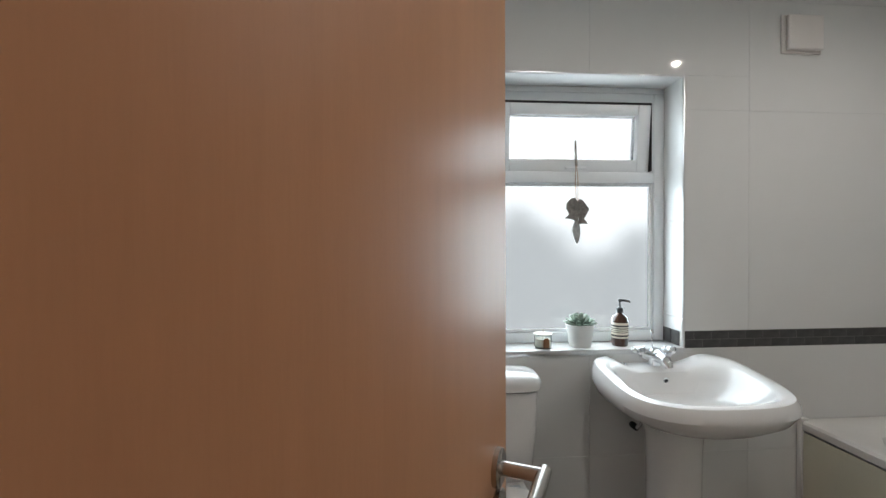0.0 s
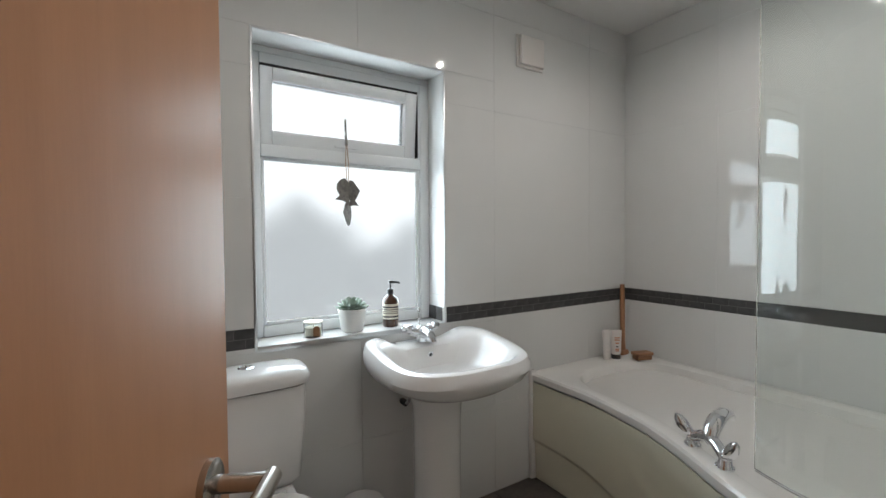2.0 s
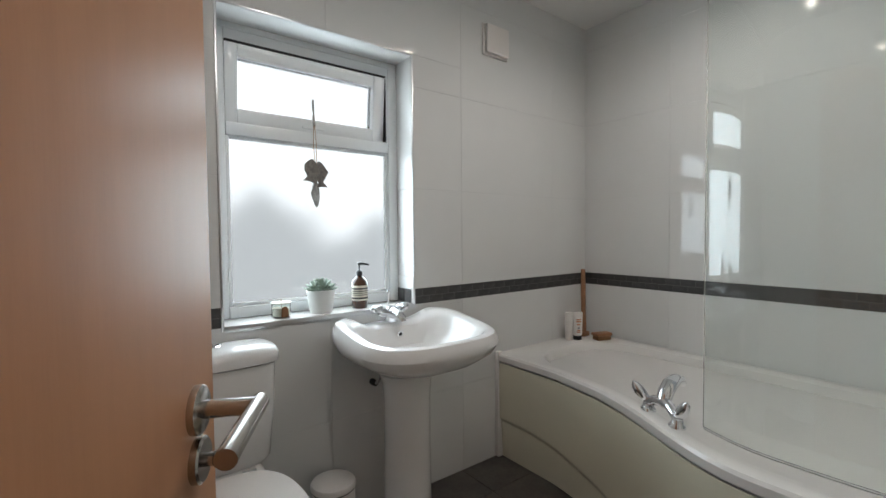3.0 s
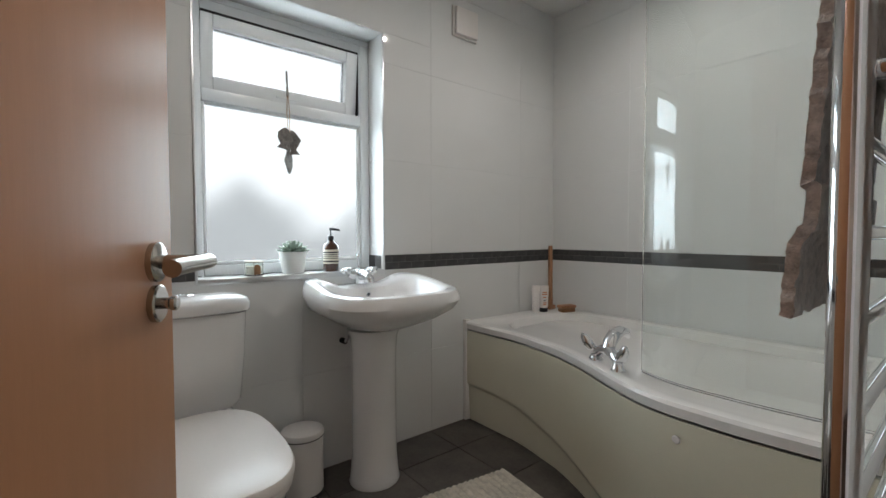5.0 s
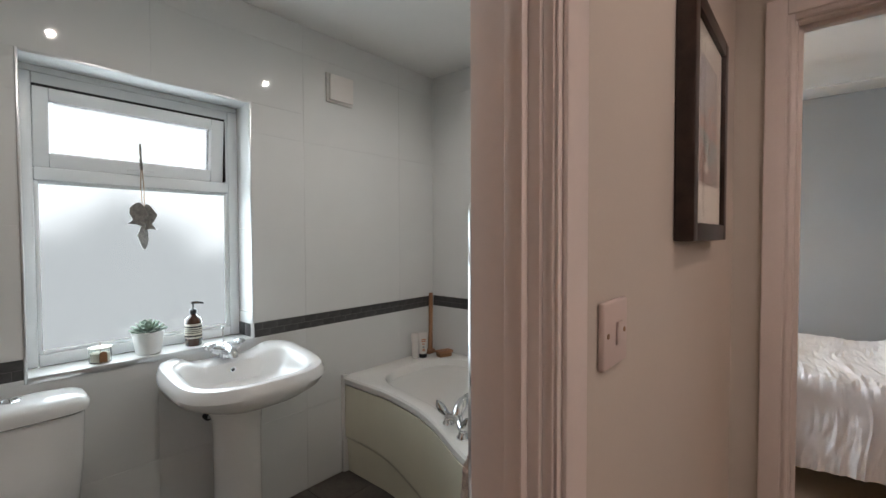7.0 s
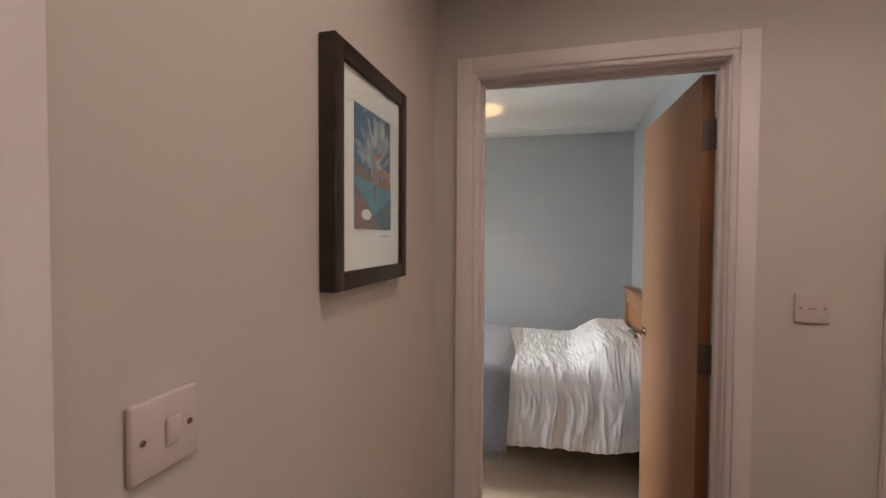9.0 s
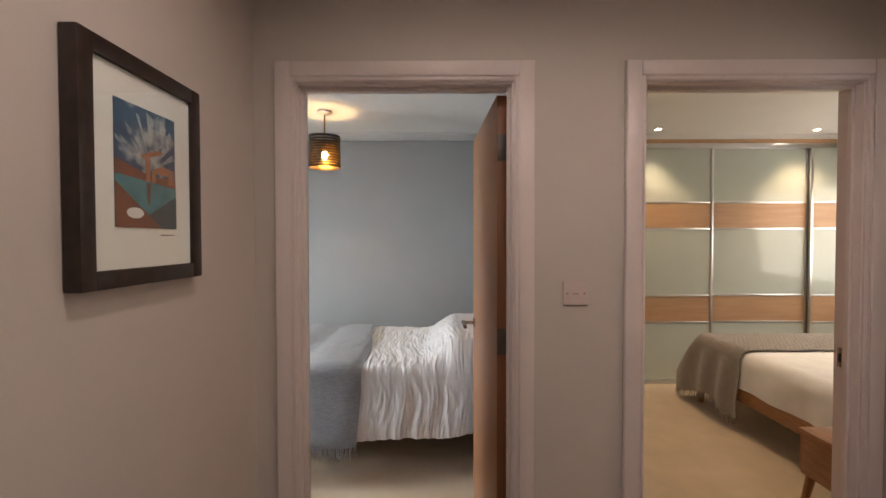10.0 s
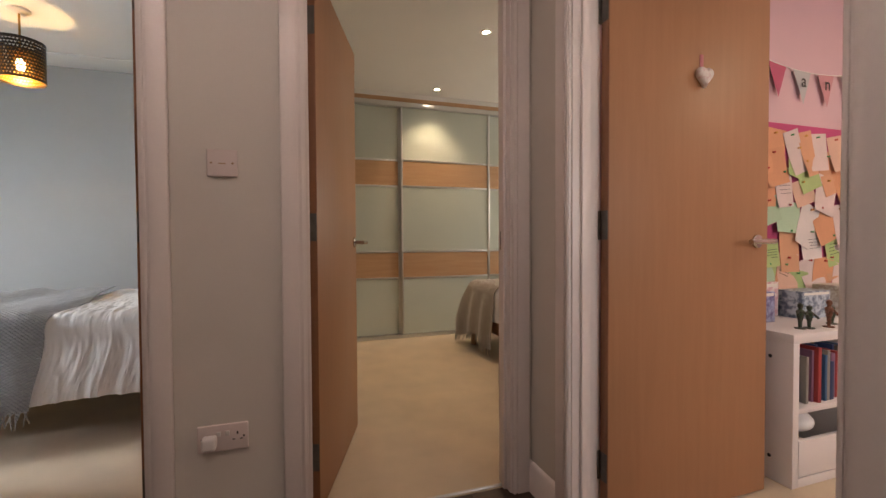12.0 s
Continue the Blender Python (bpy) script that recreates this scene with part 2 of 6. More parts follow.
def box(x0, y0, z0, x1, y1, z1, bevel=0.0, bm=None, seg=2):
    bm = bm or bmesh.new()
    older = set(bm.faces)
    xs, ys, zs = sorted((x0, x1)), sorted((y0, y1)), sorted((z0, z1))
    v = [bm.verts.new((x, y, z)) for z in zs for y in ys for x in xs]
    f = [bm.faces.new([v[i] for i in q]) for q in ((0, 2, 3, 1), (4, 5, 7, 6), (0, 1, 5, 4), (2, 6, 7, 3), (0, 4, 6, 2), (1, 3, 7, 5))]
    if bevel:
        edges = list({e for q in f for e in q.edges})
        bmesh.ops.bevel(bm, geom=edges, offset=bevel, segments=seg, affect="EDGES", profile=0.5)
        for q in bm.faces:
            if q not in older:
                q.normal_update()
                q.select = max(abs(c) for c in q.normal) > 0.9995
    return bm


def rings(loops, bm=None, closed=True, caps=(True, True)):
    """A skin over loops of points that have the same count."""
    bm = bm or bmesh.new()
    rows = [[bm.verts.new(p) for p in loop] for loop in loops]
    count = len(rows[0])
    for a, b in zip(rows, rows[1:]):
        for i in range(count if closed else count - 1):
            bm.faces.new((a[i], a[(i + 1) % count], b[(i + 1) % count], b[i]))
    if caps[0] and closed:
        bm.faces.new(rows[0])
    if caps[1] and closed:
        bm.faces.new(rows[-1][::-1])
    return bm


def tube(points, radius, n=10, bm=None):
    """A round bar along points; radius: one, or one for each point."""
    points = [Vector(p) for p in points]
    radii = radius if isinstance(radius, (list, tuple)) else [radius] * len(points)
    loops, up = [], None
    for i, p in enumerate(points):
        way = (points[min(i + 1, len(points) - 1)] - points[max(i - 1, 0)]).normalized()
        if up is None:
            up = way.orthogonal().normalized()
        up = (up - way * up.dot(way)).normalized()
        side = way.cross(up)
        loops.append([p + (up * math.cos(a) + side * math.sin(a)) * radii[i] for a in (2 * math.pi * k / n for k in range(n))])
    return rings(loops, bm)


def lathe(profile, at, n=28, bm=None, sx=1.0, sy=1.0, caps=(True, True)):
    return rings([[(at[0] + max(r, 1e-4) * sx * math.cos(2 * math.pi * k / n), at[1] + max(r, 1e-4) * sy * math.sin(2 * math.pi * k / n), at[2] + z)
                   for k in range(n)] for r, z in profile], bm, caps=caps)


def ball(at, r, n=14, bm=None):
    return lathe([(r[0] * math.sin(math.pi * k / n), -r[2] * math.cos(math.pi * k / n)) for k in range(n + 1)], at, n * 2, bm, 1.0, r[1] / r[0])


def sheet(nu, nv, place, thick=0.0, bm=None):
    """A cloth or skin: place(u, v) gives the points for u, v from 0 to 1."""
    bm = bm or bmesh.new()
    g = [[bm.verts.new(place(i / nu, j / nv)) for j in range(nv + 1)] for i in range(nu + 1)]
    for i in range(nu):
        for j in range(nv):
            bm.faces.new((g[i][j], g[i + 1][j], g[i + 1][j + 1], g[i][j + 1]))
    if thick:
        bmesh.ops.recalc_face_normals(bm, faces=bm.faces[:])
        bmesh.ops.solidify(bm, geom=bm.faces[:], thickness=thick)
    return bm


def plate(outline, depth, place, bm=None):
    """A flat shape with thickness: place(u, v, w) puts a point of the outline into the world."""
    return rings([[place(u, v, 0) for u, v in outline], [place(u, v, depth) for u, v in outline]], bm)


def smooth(a, b, t):
    t = min(1, max(0, (t - a) / (b - a)))
    return t * t * (3 - 2 * t)


# ---- the rooms: walls, floors, ceiling ----
B_W, B_E, B_S, B_N = 0.05, 2.97, 0.157, 1.94      # bathroom
H_N, H_E, H_S, H_W = 0.075, 2.355, -2.18, -1.3    # hall
WALL_E = 2.455                                    # bedroom side of the hall's east wall
D1, D2 = (-0.845, -0.082), (-2.087, -1.322)       # openings in the hall's east wall
D3, DB = (1.313, 2.077), (0.283, 1.046)           # openings in the south wall and to the bathroom
TOP = 2.003                                       # underside of the linings
LIN = 0.03
WX, WZ = (0.855, 1.655), (0.868, 2.012)           # bathroom window opening
R1_E, R1_N, R1_S = 5.3, 2.6, -1.03
R2_N, R2_S, WARD = -1.13, -4.9, 5.146
R3_E = 2.40


def wall(name, boxes, mats, label):
    bm = bmesh.new()
    for b in boxes:
        box(*b, bm=bm)
    return solo(name, bm, mats, label, "wall", kind="structure")


w_bath_n = wall("wall_bathroom_north", [(B_W - 0.1, B_N + 0.002, 0, WX[0], B_N + 0.25, CEIL), (WX[1], B_N + 0.002, 0, B_E + 0.1, B_N + 0.25, CEIL),
                                        (WX[0], B_N + 0.002, 0, WX[1], B_N + 0.25, WZ[0] - 0.01), (WX[0], B_N + 0.002, WZ[1] + 0.008, WX[1], B_N + 0.25, CEIL)],
                GROUT, "white tiled bathroom wall with a window")
w_bath_e = wall("wall_bathroom_east", [(B_E + 0.002, B_S, 0, B_E + 0.1, B_N + 0.002, CEIL)], GROUT, "white tiled bathroom wall beside the bath")
w_bath_w = wall("wall_bathroom_west", [(B_W - 0.1, B_S, 0, B_W, B_N + 0.002, CEIL)], PAINT, "plain bathroom wall")
w_hall_n = wall("wall_hall_north", [(H_W, H_N, 0, DB[0] - LIN, B_S, CEIL), (DB[1] + LIN, H_N, 0, H_E, B_S, CEIL), (DB[0] - LIN, H_N, TOP + LIN, DB[1] + LIN, B_S, CEIL)],
                PAINT, "warm white hall wall with a doorway to the bathroom")
w_hall_e = wall("wall_hall_east", [(H_E, D1[1] + LIN, 0, WALL_E, 0.174, CEIL), (H_E, D2[1] + LIN, 0, WALL_E, D1[0] - LIN, CEIL), (H_E, H_S - 0.11, 0, WALL_E, D2[0] - LIN, CEIL),
                                   (H_E, D1[0] - LIN, TOP + LIN, WALL_E, D1[1] + LIN, CEIL), (H_E, D2[0] - LIN, TOP + LIN, WALL_E, D2[1] + LIN, CEIL)],
                PAINT, "warm white hall wall with two bedroom doorways")
w_hall_s = wall("wall_hall_south", [(H_W, H_S - 0.11, 0, D3[0] - LIN, H_S, CEIL), (D3[1] + LIN, H_S - 0.11, 0, H_E, H_S, CEIL), (D3[0] - LIN, H_S - 0.11, TOP + LIN, D3[1] + LIN, H_S, CEIL)],
                PAINT, "warm white hall wall with a doorway to a pink room")
wall("wall_hall_west", [(H_W - 0.1, H_S - 0.11, 0, H_W, B_S, CEIL)], PAINT, "plain warm white hall wall")
# bedroom with the blue wall
wall("wall_blue_bedroom_east", [(R1_E, R1_S - 0.1, 0, R1_E + 0.1, R1_N + 0.1, CEIL)], BLUE, "plain pale blue bedroom wall")
wall("wall_blue_bedroom_south", [(WALL_E, R1_S - 0.046, 0, R1_E, R1_S, CEIL)], BLUE, "plain pale blue bedroom wall behind the headboard")
# out of view; its opening is placed to let daylight onto the bed
wall("wall_blue_bedroom_north", [(WALL_E, R1_N, 0, 3.12, R1_N + 0.1, CEIL), (4.3, R1_N, 0, R1_E, R1_N + 0.1, CEIL), (3.12, R1_N, 0, 4.3, R1_N + 0.1, 0.8), (3.12, R1_N, 1.95, 4.3, R1_N + 0.1, CEIL)],
     BLUE, "unseen pale blue bedroom wall with an opening for daylight")
wall("wall_blue_bedroom_west", [(B_E + 0.1, B_N - 0.2, 0, B_E + 0.11, R1_N, CEIL), (WALL_E, 0.17, 0, B_E + 0.11, 0.174, CEIL), (B_E + 0.1, 0.174, 0, B_E + 0.11, B_N - 0.2, CEIL)],
     BLUE, "plain pale blue bedroom wall")
wall("wall_blue_bedroom_nib", [(WALL_E + 0.001, 0.033, 0, 2.83, 0.1695, CEIL)], PAINT, "short warm white wall beside the bedroom door")
# bedroom with the wardrobe
wall("wall_wardrobe_bedroom_north", [(WALL_E, R2_N, 0, 5.85, R2_N + 0.05, CEIL)], CREAM, "plain cream bedroom wall")
wall("wall_wardrobe_bedroom_east", [(5.75, R2_S, 0, 5.85, R2_N, CEIL)], CREAM, "plain cream wall behind the wardrobe")
# out of view; the opening is added for daylight
wall("wall_wardrobe_bedroom_south", [(R3_E + 0.005, R2_S - 0.1, 0, 3.5, R2_S, CEIL), (5.05, R2_S - 0.1, 0, 5.85, R2_S, CEIL), (3.5, R2_S - 0.1, 0, 5.05, R2_S, 0.95), (3.5, R2_S - 0.1, 2.05, 5.05, R2_S, CEIL)],
     CREAM, "unseen cream bedroom wall with an added daylight opening")
wall("wall_wardrobe_bedroom_west", [(2.43, R2_S, 0, WALL_E, H_S - 0.11, CEIL)], CREAM, "plain cream bedroom wall")
# pink room
wall("wall_pink_room_east", [(R3_E, R2_S, 0, 2.43, H_S - 0.11, CEIL)], PINK, "pink bedroom wall behind the pinboard")
wall("wall_pink_room_south", [(-0.8, R2_S - 0.1, 0, R3_E, R2_S, CEIL)], PINK, "plain pink bedroom wall")
# out of view, with an opening added to light the door and pinboard
wall("wall_pink_room_west", [(-0.8, R2_S, 0, -0.7, -3.8, CEIL), (-0.8, -2.6, 0, -0.7, H_S - 0.11, CEIL), (-0.8, -3.8, 0, -0.7, -2.6, 0.95), (-0.8, -3.8, 2.05, -0.7, -2.6, CEIL)], PINK, "unseen pink bedroom wall with an added daylight opening")
solo("ceiling", box(-1.4, -5.1, CEIL, 6.0, 2.9, CEIL + 0.1), WHITE, "flat white painted ceiling", "ceiling", kind="structure")
floor_bath = solo("floor_bathroom", box(B_W - 0.1, 0.125, -0.1, B_E + 0.1, 2.2, -0.007), DARKGROUT, "charcoal tiled bathroom floor with grey grout", "floor", kind="structure")
floor_hall = solo("floor_hall", box(H_W, H_S - 0.05, -0.1, H_E + 0.05, 0.125, -0.006), DARKWOOD, "dark wooden plank hall floor", "floor", kind="structure")
solo("floor_blue_bedroom", box(H_E + 0.05, -1.08, -0.1, R1_E + 0.1, 2.7, 0.0), CARPET, "beige fitted bedroom carpet", "floor", kind="structure")
solo("floor_wardrobe_bedroom", box(H_E + 0.05, -5.0, -0.1, 5.9, -1.08, 0.0), CARPET, "beige fitted bedroom carpet", "floor", kind="structure")
solo("floor_pink_room", box(-0.8, -5.0, -0.1, H_E + 0.05, H_S - 0.05, -0.0005), CARPET, "beige fitted carpet in the pink room", "floor", kind="structure")
solo("backdrop", box(-9, 9.0, -3, 12, 9.05, 9), None, "bright overcast sky over blurred greenery", "backdrop", kind="structure")
bd = bpy.data.objects["backdrop"]
bm_ = bpy.data.materials.new("overcast_distance")
bm_.use_nodes = True
nt = bm_.node_tree
em = nt.nodes.new("ShaderNodeEmission")
tc, sep, nz = nt.nodes.new("ShaderNodeTexCoord"), nt.nodes.new("ShaderNodeSeparateXYZ"), nt.nodes.new("ShaderNodeTexNoise")
nz.inputs["Scale"].default_value = 0.55
ma = nt.nodes.new("ShaderNodeMath")
ma.operation = "MULTIPLY_ADD"
ma.inputs[1].default_value = 3.0
ra = nt.nodes.new("ShaderNodeValToRGB")
ra.color_ramp.elements[0].position, ra.color_ramp.elements[0].color = 0.49, (0.44, 0.47, 0.49, 1)
ra.color_ramp.elements[1].position, ra.color_ramp.elements[1].color = 0.52, (0.91, 0.96, 1.0, 1)
mr = nt.nodes.new("ShaderNodeMapRange")
mr.inputs[1].default_value, mr.inputs[2].default_value = -3.0, 9.0
nt.links.new(tc.outputs["Object"], sep.inputs[0])
nt.links.new(tc.outputs["Object"], nz.inputs["Vector"])
nt.links.new(nz.outputs[0], ma.inputs[0])
nt.links.new(sep.outputs[2], ma.inputs[2])
nt.links.new(ma.outputs[0], mr.inputs[0])
nt.links.new(mr.outputs[0], ra.inputs[0])
nt.links.new(ra.outputs[0], em.inputs[0])
em.inputs[1].default_value = 9.0
nt.links.new(em.outputs[0], nt.nodes["Material Output"].inputs[0])
bd.data.materials.clear()
bd.data.materials.append(bm_)


# ---- doorways and doors ----
def frame_parts(at, inner0, inner1, along, depth, sides, stop, name, label):
    """A painted lining with stops and moulded architraves. along: 'x' or 'y', the wall's run; depth: the wall's two faces; sides: faces with architrave."""
    def b(u0, d0, z0, u1, d1, z1, bevel=0.002, bm=None):
        return box(u0, d0, z0, u1, d1, z1, bevel, bm) if along == "x" else box(d0, u0, z0, d1, u1, z1, bevel, bm)
    t = thing(name, label, "door frame", at, kind="structure")
    d0, d1 = depth
    part("lining", b(inner0 - LIN, d0 - 0.001, 0, inner0, d1 + 0.001, TOP + LIN), GLOSS, t)
    part("lining", b(inner1, d0 - 0.001, 0, inner1 + LIN, d1 + 0.001, TOP + LIN), GLOSS, t)
    part("lining", b(inner0, d0 - 0.001, TOP, inner1, d1 + 0.001, TOP + LIN), GLOSS, t)
    s0, s1 = stop
    part("door_stop", b(inner0, s0, 0, inner0 + 0.013, s1, TOP), GLOSS, t)
    part("door_stop", b(inner1 - 0.013, s0, 0, inner1, s1, TOP), GLOSS, t)
    part("door_stop", b(inner0 + 0.013, s0, TOP - 0.013, inner1 - 0.013, s1, TOP), GLOSS, t)
    for face, way in sides:
        for u, sgn in ((inner0, -1), (inner1, 1)):
            q = u + sgn * 0.006
            bm = b(q, face, 0, q + sgn * 0.072, face + way * 0.012, TOP + 0.006 + 0.072, 0.002)
            b(q + sgn * 0.018, face + way * 0.012, 0, q + sgn * 0.071, face + way * 0.019, TOP + 0.006 + 0.071, 0.0035, bm)
            b(q + sgn * 0.003, face + way * 0.012, 0, q + sgn * 0.012, face + way * 0.016, TOP + 0.009, 0.0018, bm)
            part("architrave", bm, GLOSS, t)
        z = TOP + 0.006
        bm = b(inner0 - 0.006, face, z, inner1 + 0.006, face + way * 0.0115, z + 0.072, 0.002)
        b(inner0 - 0.024, face + way * 0.0115, z + 0.018, inner1 + 0.024, face + way * 0.0186, z + 0.071, 0.0035, bm)
        b(inner0 - 0.006, face + way * 0.0115, z + 0.003, inner1 + 0.006, face + way * 0.0156, z + 0.012, 0.0018, bm)
        part("architrave_head", bm, GLOSS, t)
    return t


fr_b = frame_parts((0.66, 0.125, 0), *DB, "x", (H_N, B_S), [(H_N, -1)], (0.086, 0.107), "door_frame_1", "white gloss door frame of the bathroom")
fr_1 = frame_parts((2.4, -0.46, 0), *D1, "y", (H_E, WALL_E), [(H_E, -1)], (H_E + 0.03, WALL_E - 0.046), "door_frame_2", "white gloss frame of the blue bedroom")
fr_2 = frame_parts((2.4, -1.7, 0), *D2, "y", (H_E, WALL_E), [(H_E, -1)], (H_E + 0.03, WALL_E - 0.046), "door_frame_3", "white gloss frame of the wardrobe bedroom")
fr_3 = frame_parts((1.7, -2.23, 0), *D3, "x", (H_S - 0.11, H_S), [(H_S, 1)], (H_S - 0.064, H_S - 0.03), "door_frame_4", "white gloss frame of the pink room")
# strike plate in the bathroom lining
bm = box(1.0435, 0.111, 0.915, 1.0455, 0.134, 1.035, 0.0015)
strike = part("strike_plate", bm, BRASS, fr_b, "worn brass strike plate")
part("latch_hole", box(1.0415, 0.115, 0.965, 1.0434, 0.128, 1.004, 0.0005), DARK, strike)
part("screw", lathe([(0.0, 0), (0.0035, 0.0), (0.004, 0.0012)], (0, 0, 0), 12), STEEL, strike)
strike.children[-1].matrix_basis = pose(1.0432, 0.122, 1.018, 0, -90, 0)

for fr, edge, sign in ((fr_1, D1[1], -1), (fr_2, D2[0], 1)):
    plate_ = part("strike_plate", box(WALL_E - 0.04, edge, 0.97, WALL_E - 0.016, edge + sign * 0.002, 1.045, 0.0008), STEEL, fr, "small steel strike plate")
    part("latch_hole", box(WALL_E - 0.034, edge + sign * 0.0021, 0.99, WALL_E - 0.022, edge + sign * 0.0032, 1.022, 0.0004), DARK, plate_)


def door(name, label, hinge, degrees, mirrored, grip=1.0, thumb=False):
    """A veneered flush door with lever handles and hinges; its own x runs from the hinge to the latch, y is its thickness."""
    t = thing(name, label, "door", kind="structure", turned=pose(*hinge, 0, 0, degrees))
    s = -1 if mirrored else 1
    part("leaf", box(0.003, 0, 0.008, 0.759, s * 0.04, 1.998, 0.0015), VENEER, t)
    part("lipping", box(0.7585, s * 0.001, 0.009, 0.7605, s * 0.039, 1.997, 0.0005), EDGE, t, "reddish timber edge strip")
    part("lipping", box(0.0015, s * 0.001, 0.009, 0.0035, s * 0.039, 1.997, 0.0005), EDGE, t, "reddish timber edge strip")
    for face, way in ((0, -s), (s * 0.04, s)):
        bm = lathe([(0.0, 0), (0.026, 0), (0.026, 0.007), (0.023, 0.009), (0, 0.009)], (0, 0, 0), 28)
        bmesh.ops.transform(bm, matrix=pose(0.7, face, grip, -90 * way, 0, 0), verts=bm.verts)
        rose = part("rose", bm, STEEL, t, "round brushed steel rose")
        part("lever_neck", tube([(0.7, face + way * 0.008, grip), (0.7, face + way * 0.062, grip)], 0.0095, 16), STEEL, rose)
        part("lever", tube([(0.712, face + way * 0.063, grip), (0.6, face + way * 0.063, grip), (0.585, face + way * 0.063, grip - 0.001)], 0.0098, 16), STEEL, rose, "brushed steel lever")
        if thumb:
            bm = lathe([(0.0, 0), (0.0245, 0), (0.0245, 0.007), (0.022, 0.009), (0, 0.009)], (0, 0, 0), 28)
            bmesh.ops.transform(bm, matrix=pose(0.7, face, grip - 0.054, -90 * way, 0, 0), verts=bm.verts)
            lock = part("lock_rose", bm, STEEL, t, "round brushed steel lock rose")
            part("release_knob", tube([(0.7, face + way * z, grip - 0.054) for z in (0.009, 0.018, 0.021, 0.026, 0.028)], [0.0075, 0.0075, 0.01, 0.01, 0.008], 16), STEEL, lock)
    for z in (0.22, 1.06, 1.8):
        bm = tube([(-0.003, -s * 0.004, z - 0.05), (-0.003, -s * 0.004, z + 0.05)], 0.0065, 12)
        box(0.0, s * 0.004, z - 0.05, -0.0015, s * 0.038, z + 0.05, 0.0005, bm)
        for k in (-0.025, 0.005, 0.03):
            tube([(-0.003, -s * 0.004, z + k), (-0.003, -s * 0.004, z + k + 0.003)], 0.0072, 12, bm)
        part("hinge", bm, HINGE, t)
    return t


door("door_1", "open beech veneer bathroom door with steel lever handle", (0.283, 0.180, 0), 63.8, True, 1.013, thumb=True)
door("door_2", "open beech veneer door of the blue bedroom", (WALL_E + 0.004, D1[0] + 0.002, 0), 3.0, False)
door("door_3", "open beech veneer door of the wardrobe bedroom", (WALL_E + 0.004, D2[1] - 0.002, 0), -17.5, True)
pink_door = door("door_4", "open beech veneer door of the pink room", (D3[1] - 0.002, H_S - 0.112, 0), -90, True)


# ---- skirting ----
def skirting(name, x0, y0, x1, y1, out):
    """A moulded board against a wall between two points; out: the way into the room."""
    a, b, o = Vector((x0, y0, 0)), Vector((x1, y1, 0)), Vector((*out, 0))
    prof = [(0.0005, 0), (0.017, 0), (0.017, 0.085), (0.013, 0.1), (0.0125, 0.108), (0.008, 0.118), (0.0005, 0.122)]
    bm = rings([[p + o * d + Vector((0, 0, z)) for d, z in prof] for p in (a, b)])
    return solo(name, bm, GLOSS, "white gloss moulded skirting board", "skirting", kind="structure")


skirting("baseboard", DB[1] + 0.076, H_N, H_E, H_N, (0, -1))
skirting("baseboard", H_W, H_N, DB[0] - 0.076, H_N, (0, -1))
skirting("baseboard", H_E, D1[0] - 0.076, H_E, D2[1] + 0.076, (-1, 0))
skirting("baseboard", H_E, H_S, H_E, D2[0] - 0.076, (-1, 0))
skirting("baseboard", D3[1] + 0.076, H_S, H_E - 0.017, H_S, (0, 1))
skirting("baseboard", H_W, H_S, D3[0] - 0.076, H_S, (0, 1))
skirting("baseboard", R1_E, R1_S + 0.017, R1_E, R1_N, (-1, 0))
skirting("baseboard", WALL_E, R1_S, R1_E, R1_S, (0, 1))
bm = tube([(H_E + 0.06, D2[0], 0.004), (H_E + 0.06, D2[1], 0.004)], 0.006, 8)
solo("trim_threshold", bm, SILVER, "thin metal carpet strip in the doorway", "threshold", kind="structure")
bm = tube([(H_E + 0.06, D1[0], 0.004), (H_E + 0.06, D1[1], 0.004)], 0.006, 8)
solo("trim_threshold", bm, SILVER, "thin metal carpet strip in the doorway", "threshold", kind="structure")


# ---- bathroom: window ----
win = thing("window_1", "white framed window with frosted glass and open top light", "window", (1.255, 2.1, WZ[0]), kind="structure")
WY0, WY1 = 2.075, 2.135
for n, b in (("window_frame", (WX[0], WY0, WZ[0] + 0.012, WX[0] + 0.048, WY1, 1.985)), ("window_frame", (WX[1] - 0.048, WY0, WZ[0] + 0.012, WX[1], WY1, 1.985)),
             ("window_frame", (WX[0] + 0.048, WY0, 1.94, WX[1] - 0.048, WY1, 1.985)), ("window_frame", (WX[0] + 0.048, WY0, WZ[0] + 0.012, WX[1] - 0.048, WY1, 0.925)),
             ("transom", (WX[0] + 0.048, WY0 - 0.003, 1.585, WX[1] - 0.048, WY1, 1.635))):
    part(n, box(*b, 0.006), UPVC, win)
part("side_rail", box(WX[1] - 0.061, WY0 + 0.001, 1.635, WX[1] - 0.048, WY1, 1.94, 0.002), UPVC, win)
pane = part("pane", box(WX[0] + 0.044, 2.1, 0.92, WX[1] - 0.044, 2.106, 1.59), FROSTED, win, "frosted glass pane")
pane.visible_shadow = False
for n, b in (("bead", (WX[0] + 0.048, 2.088, 0.925, WX[0] + 0.062, 2.1, 1.585)), ("bead", (WX[1] - 0.062, 2.088, 0.925, WX[1] - 0.048, 2.1, 1.585)),
             ("bead", (WX[0] + 0.062, 2.088, 0.925, WX[1] - 0.062, 2.1, 0.938)), ("bead", (WX[0] + 0.062, 2.088, 1.572, WX[1] - 0.062, 2.1, 1.585))):
    part(n, box(*b, 0.003), UPVC, win)
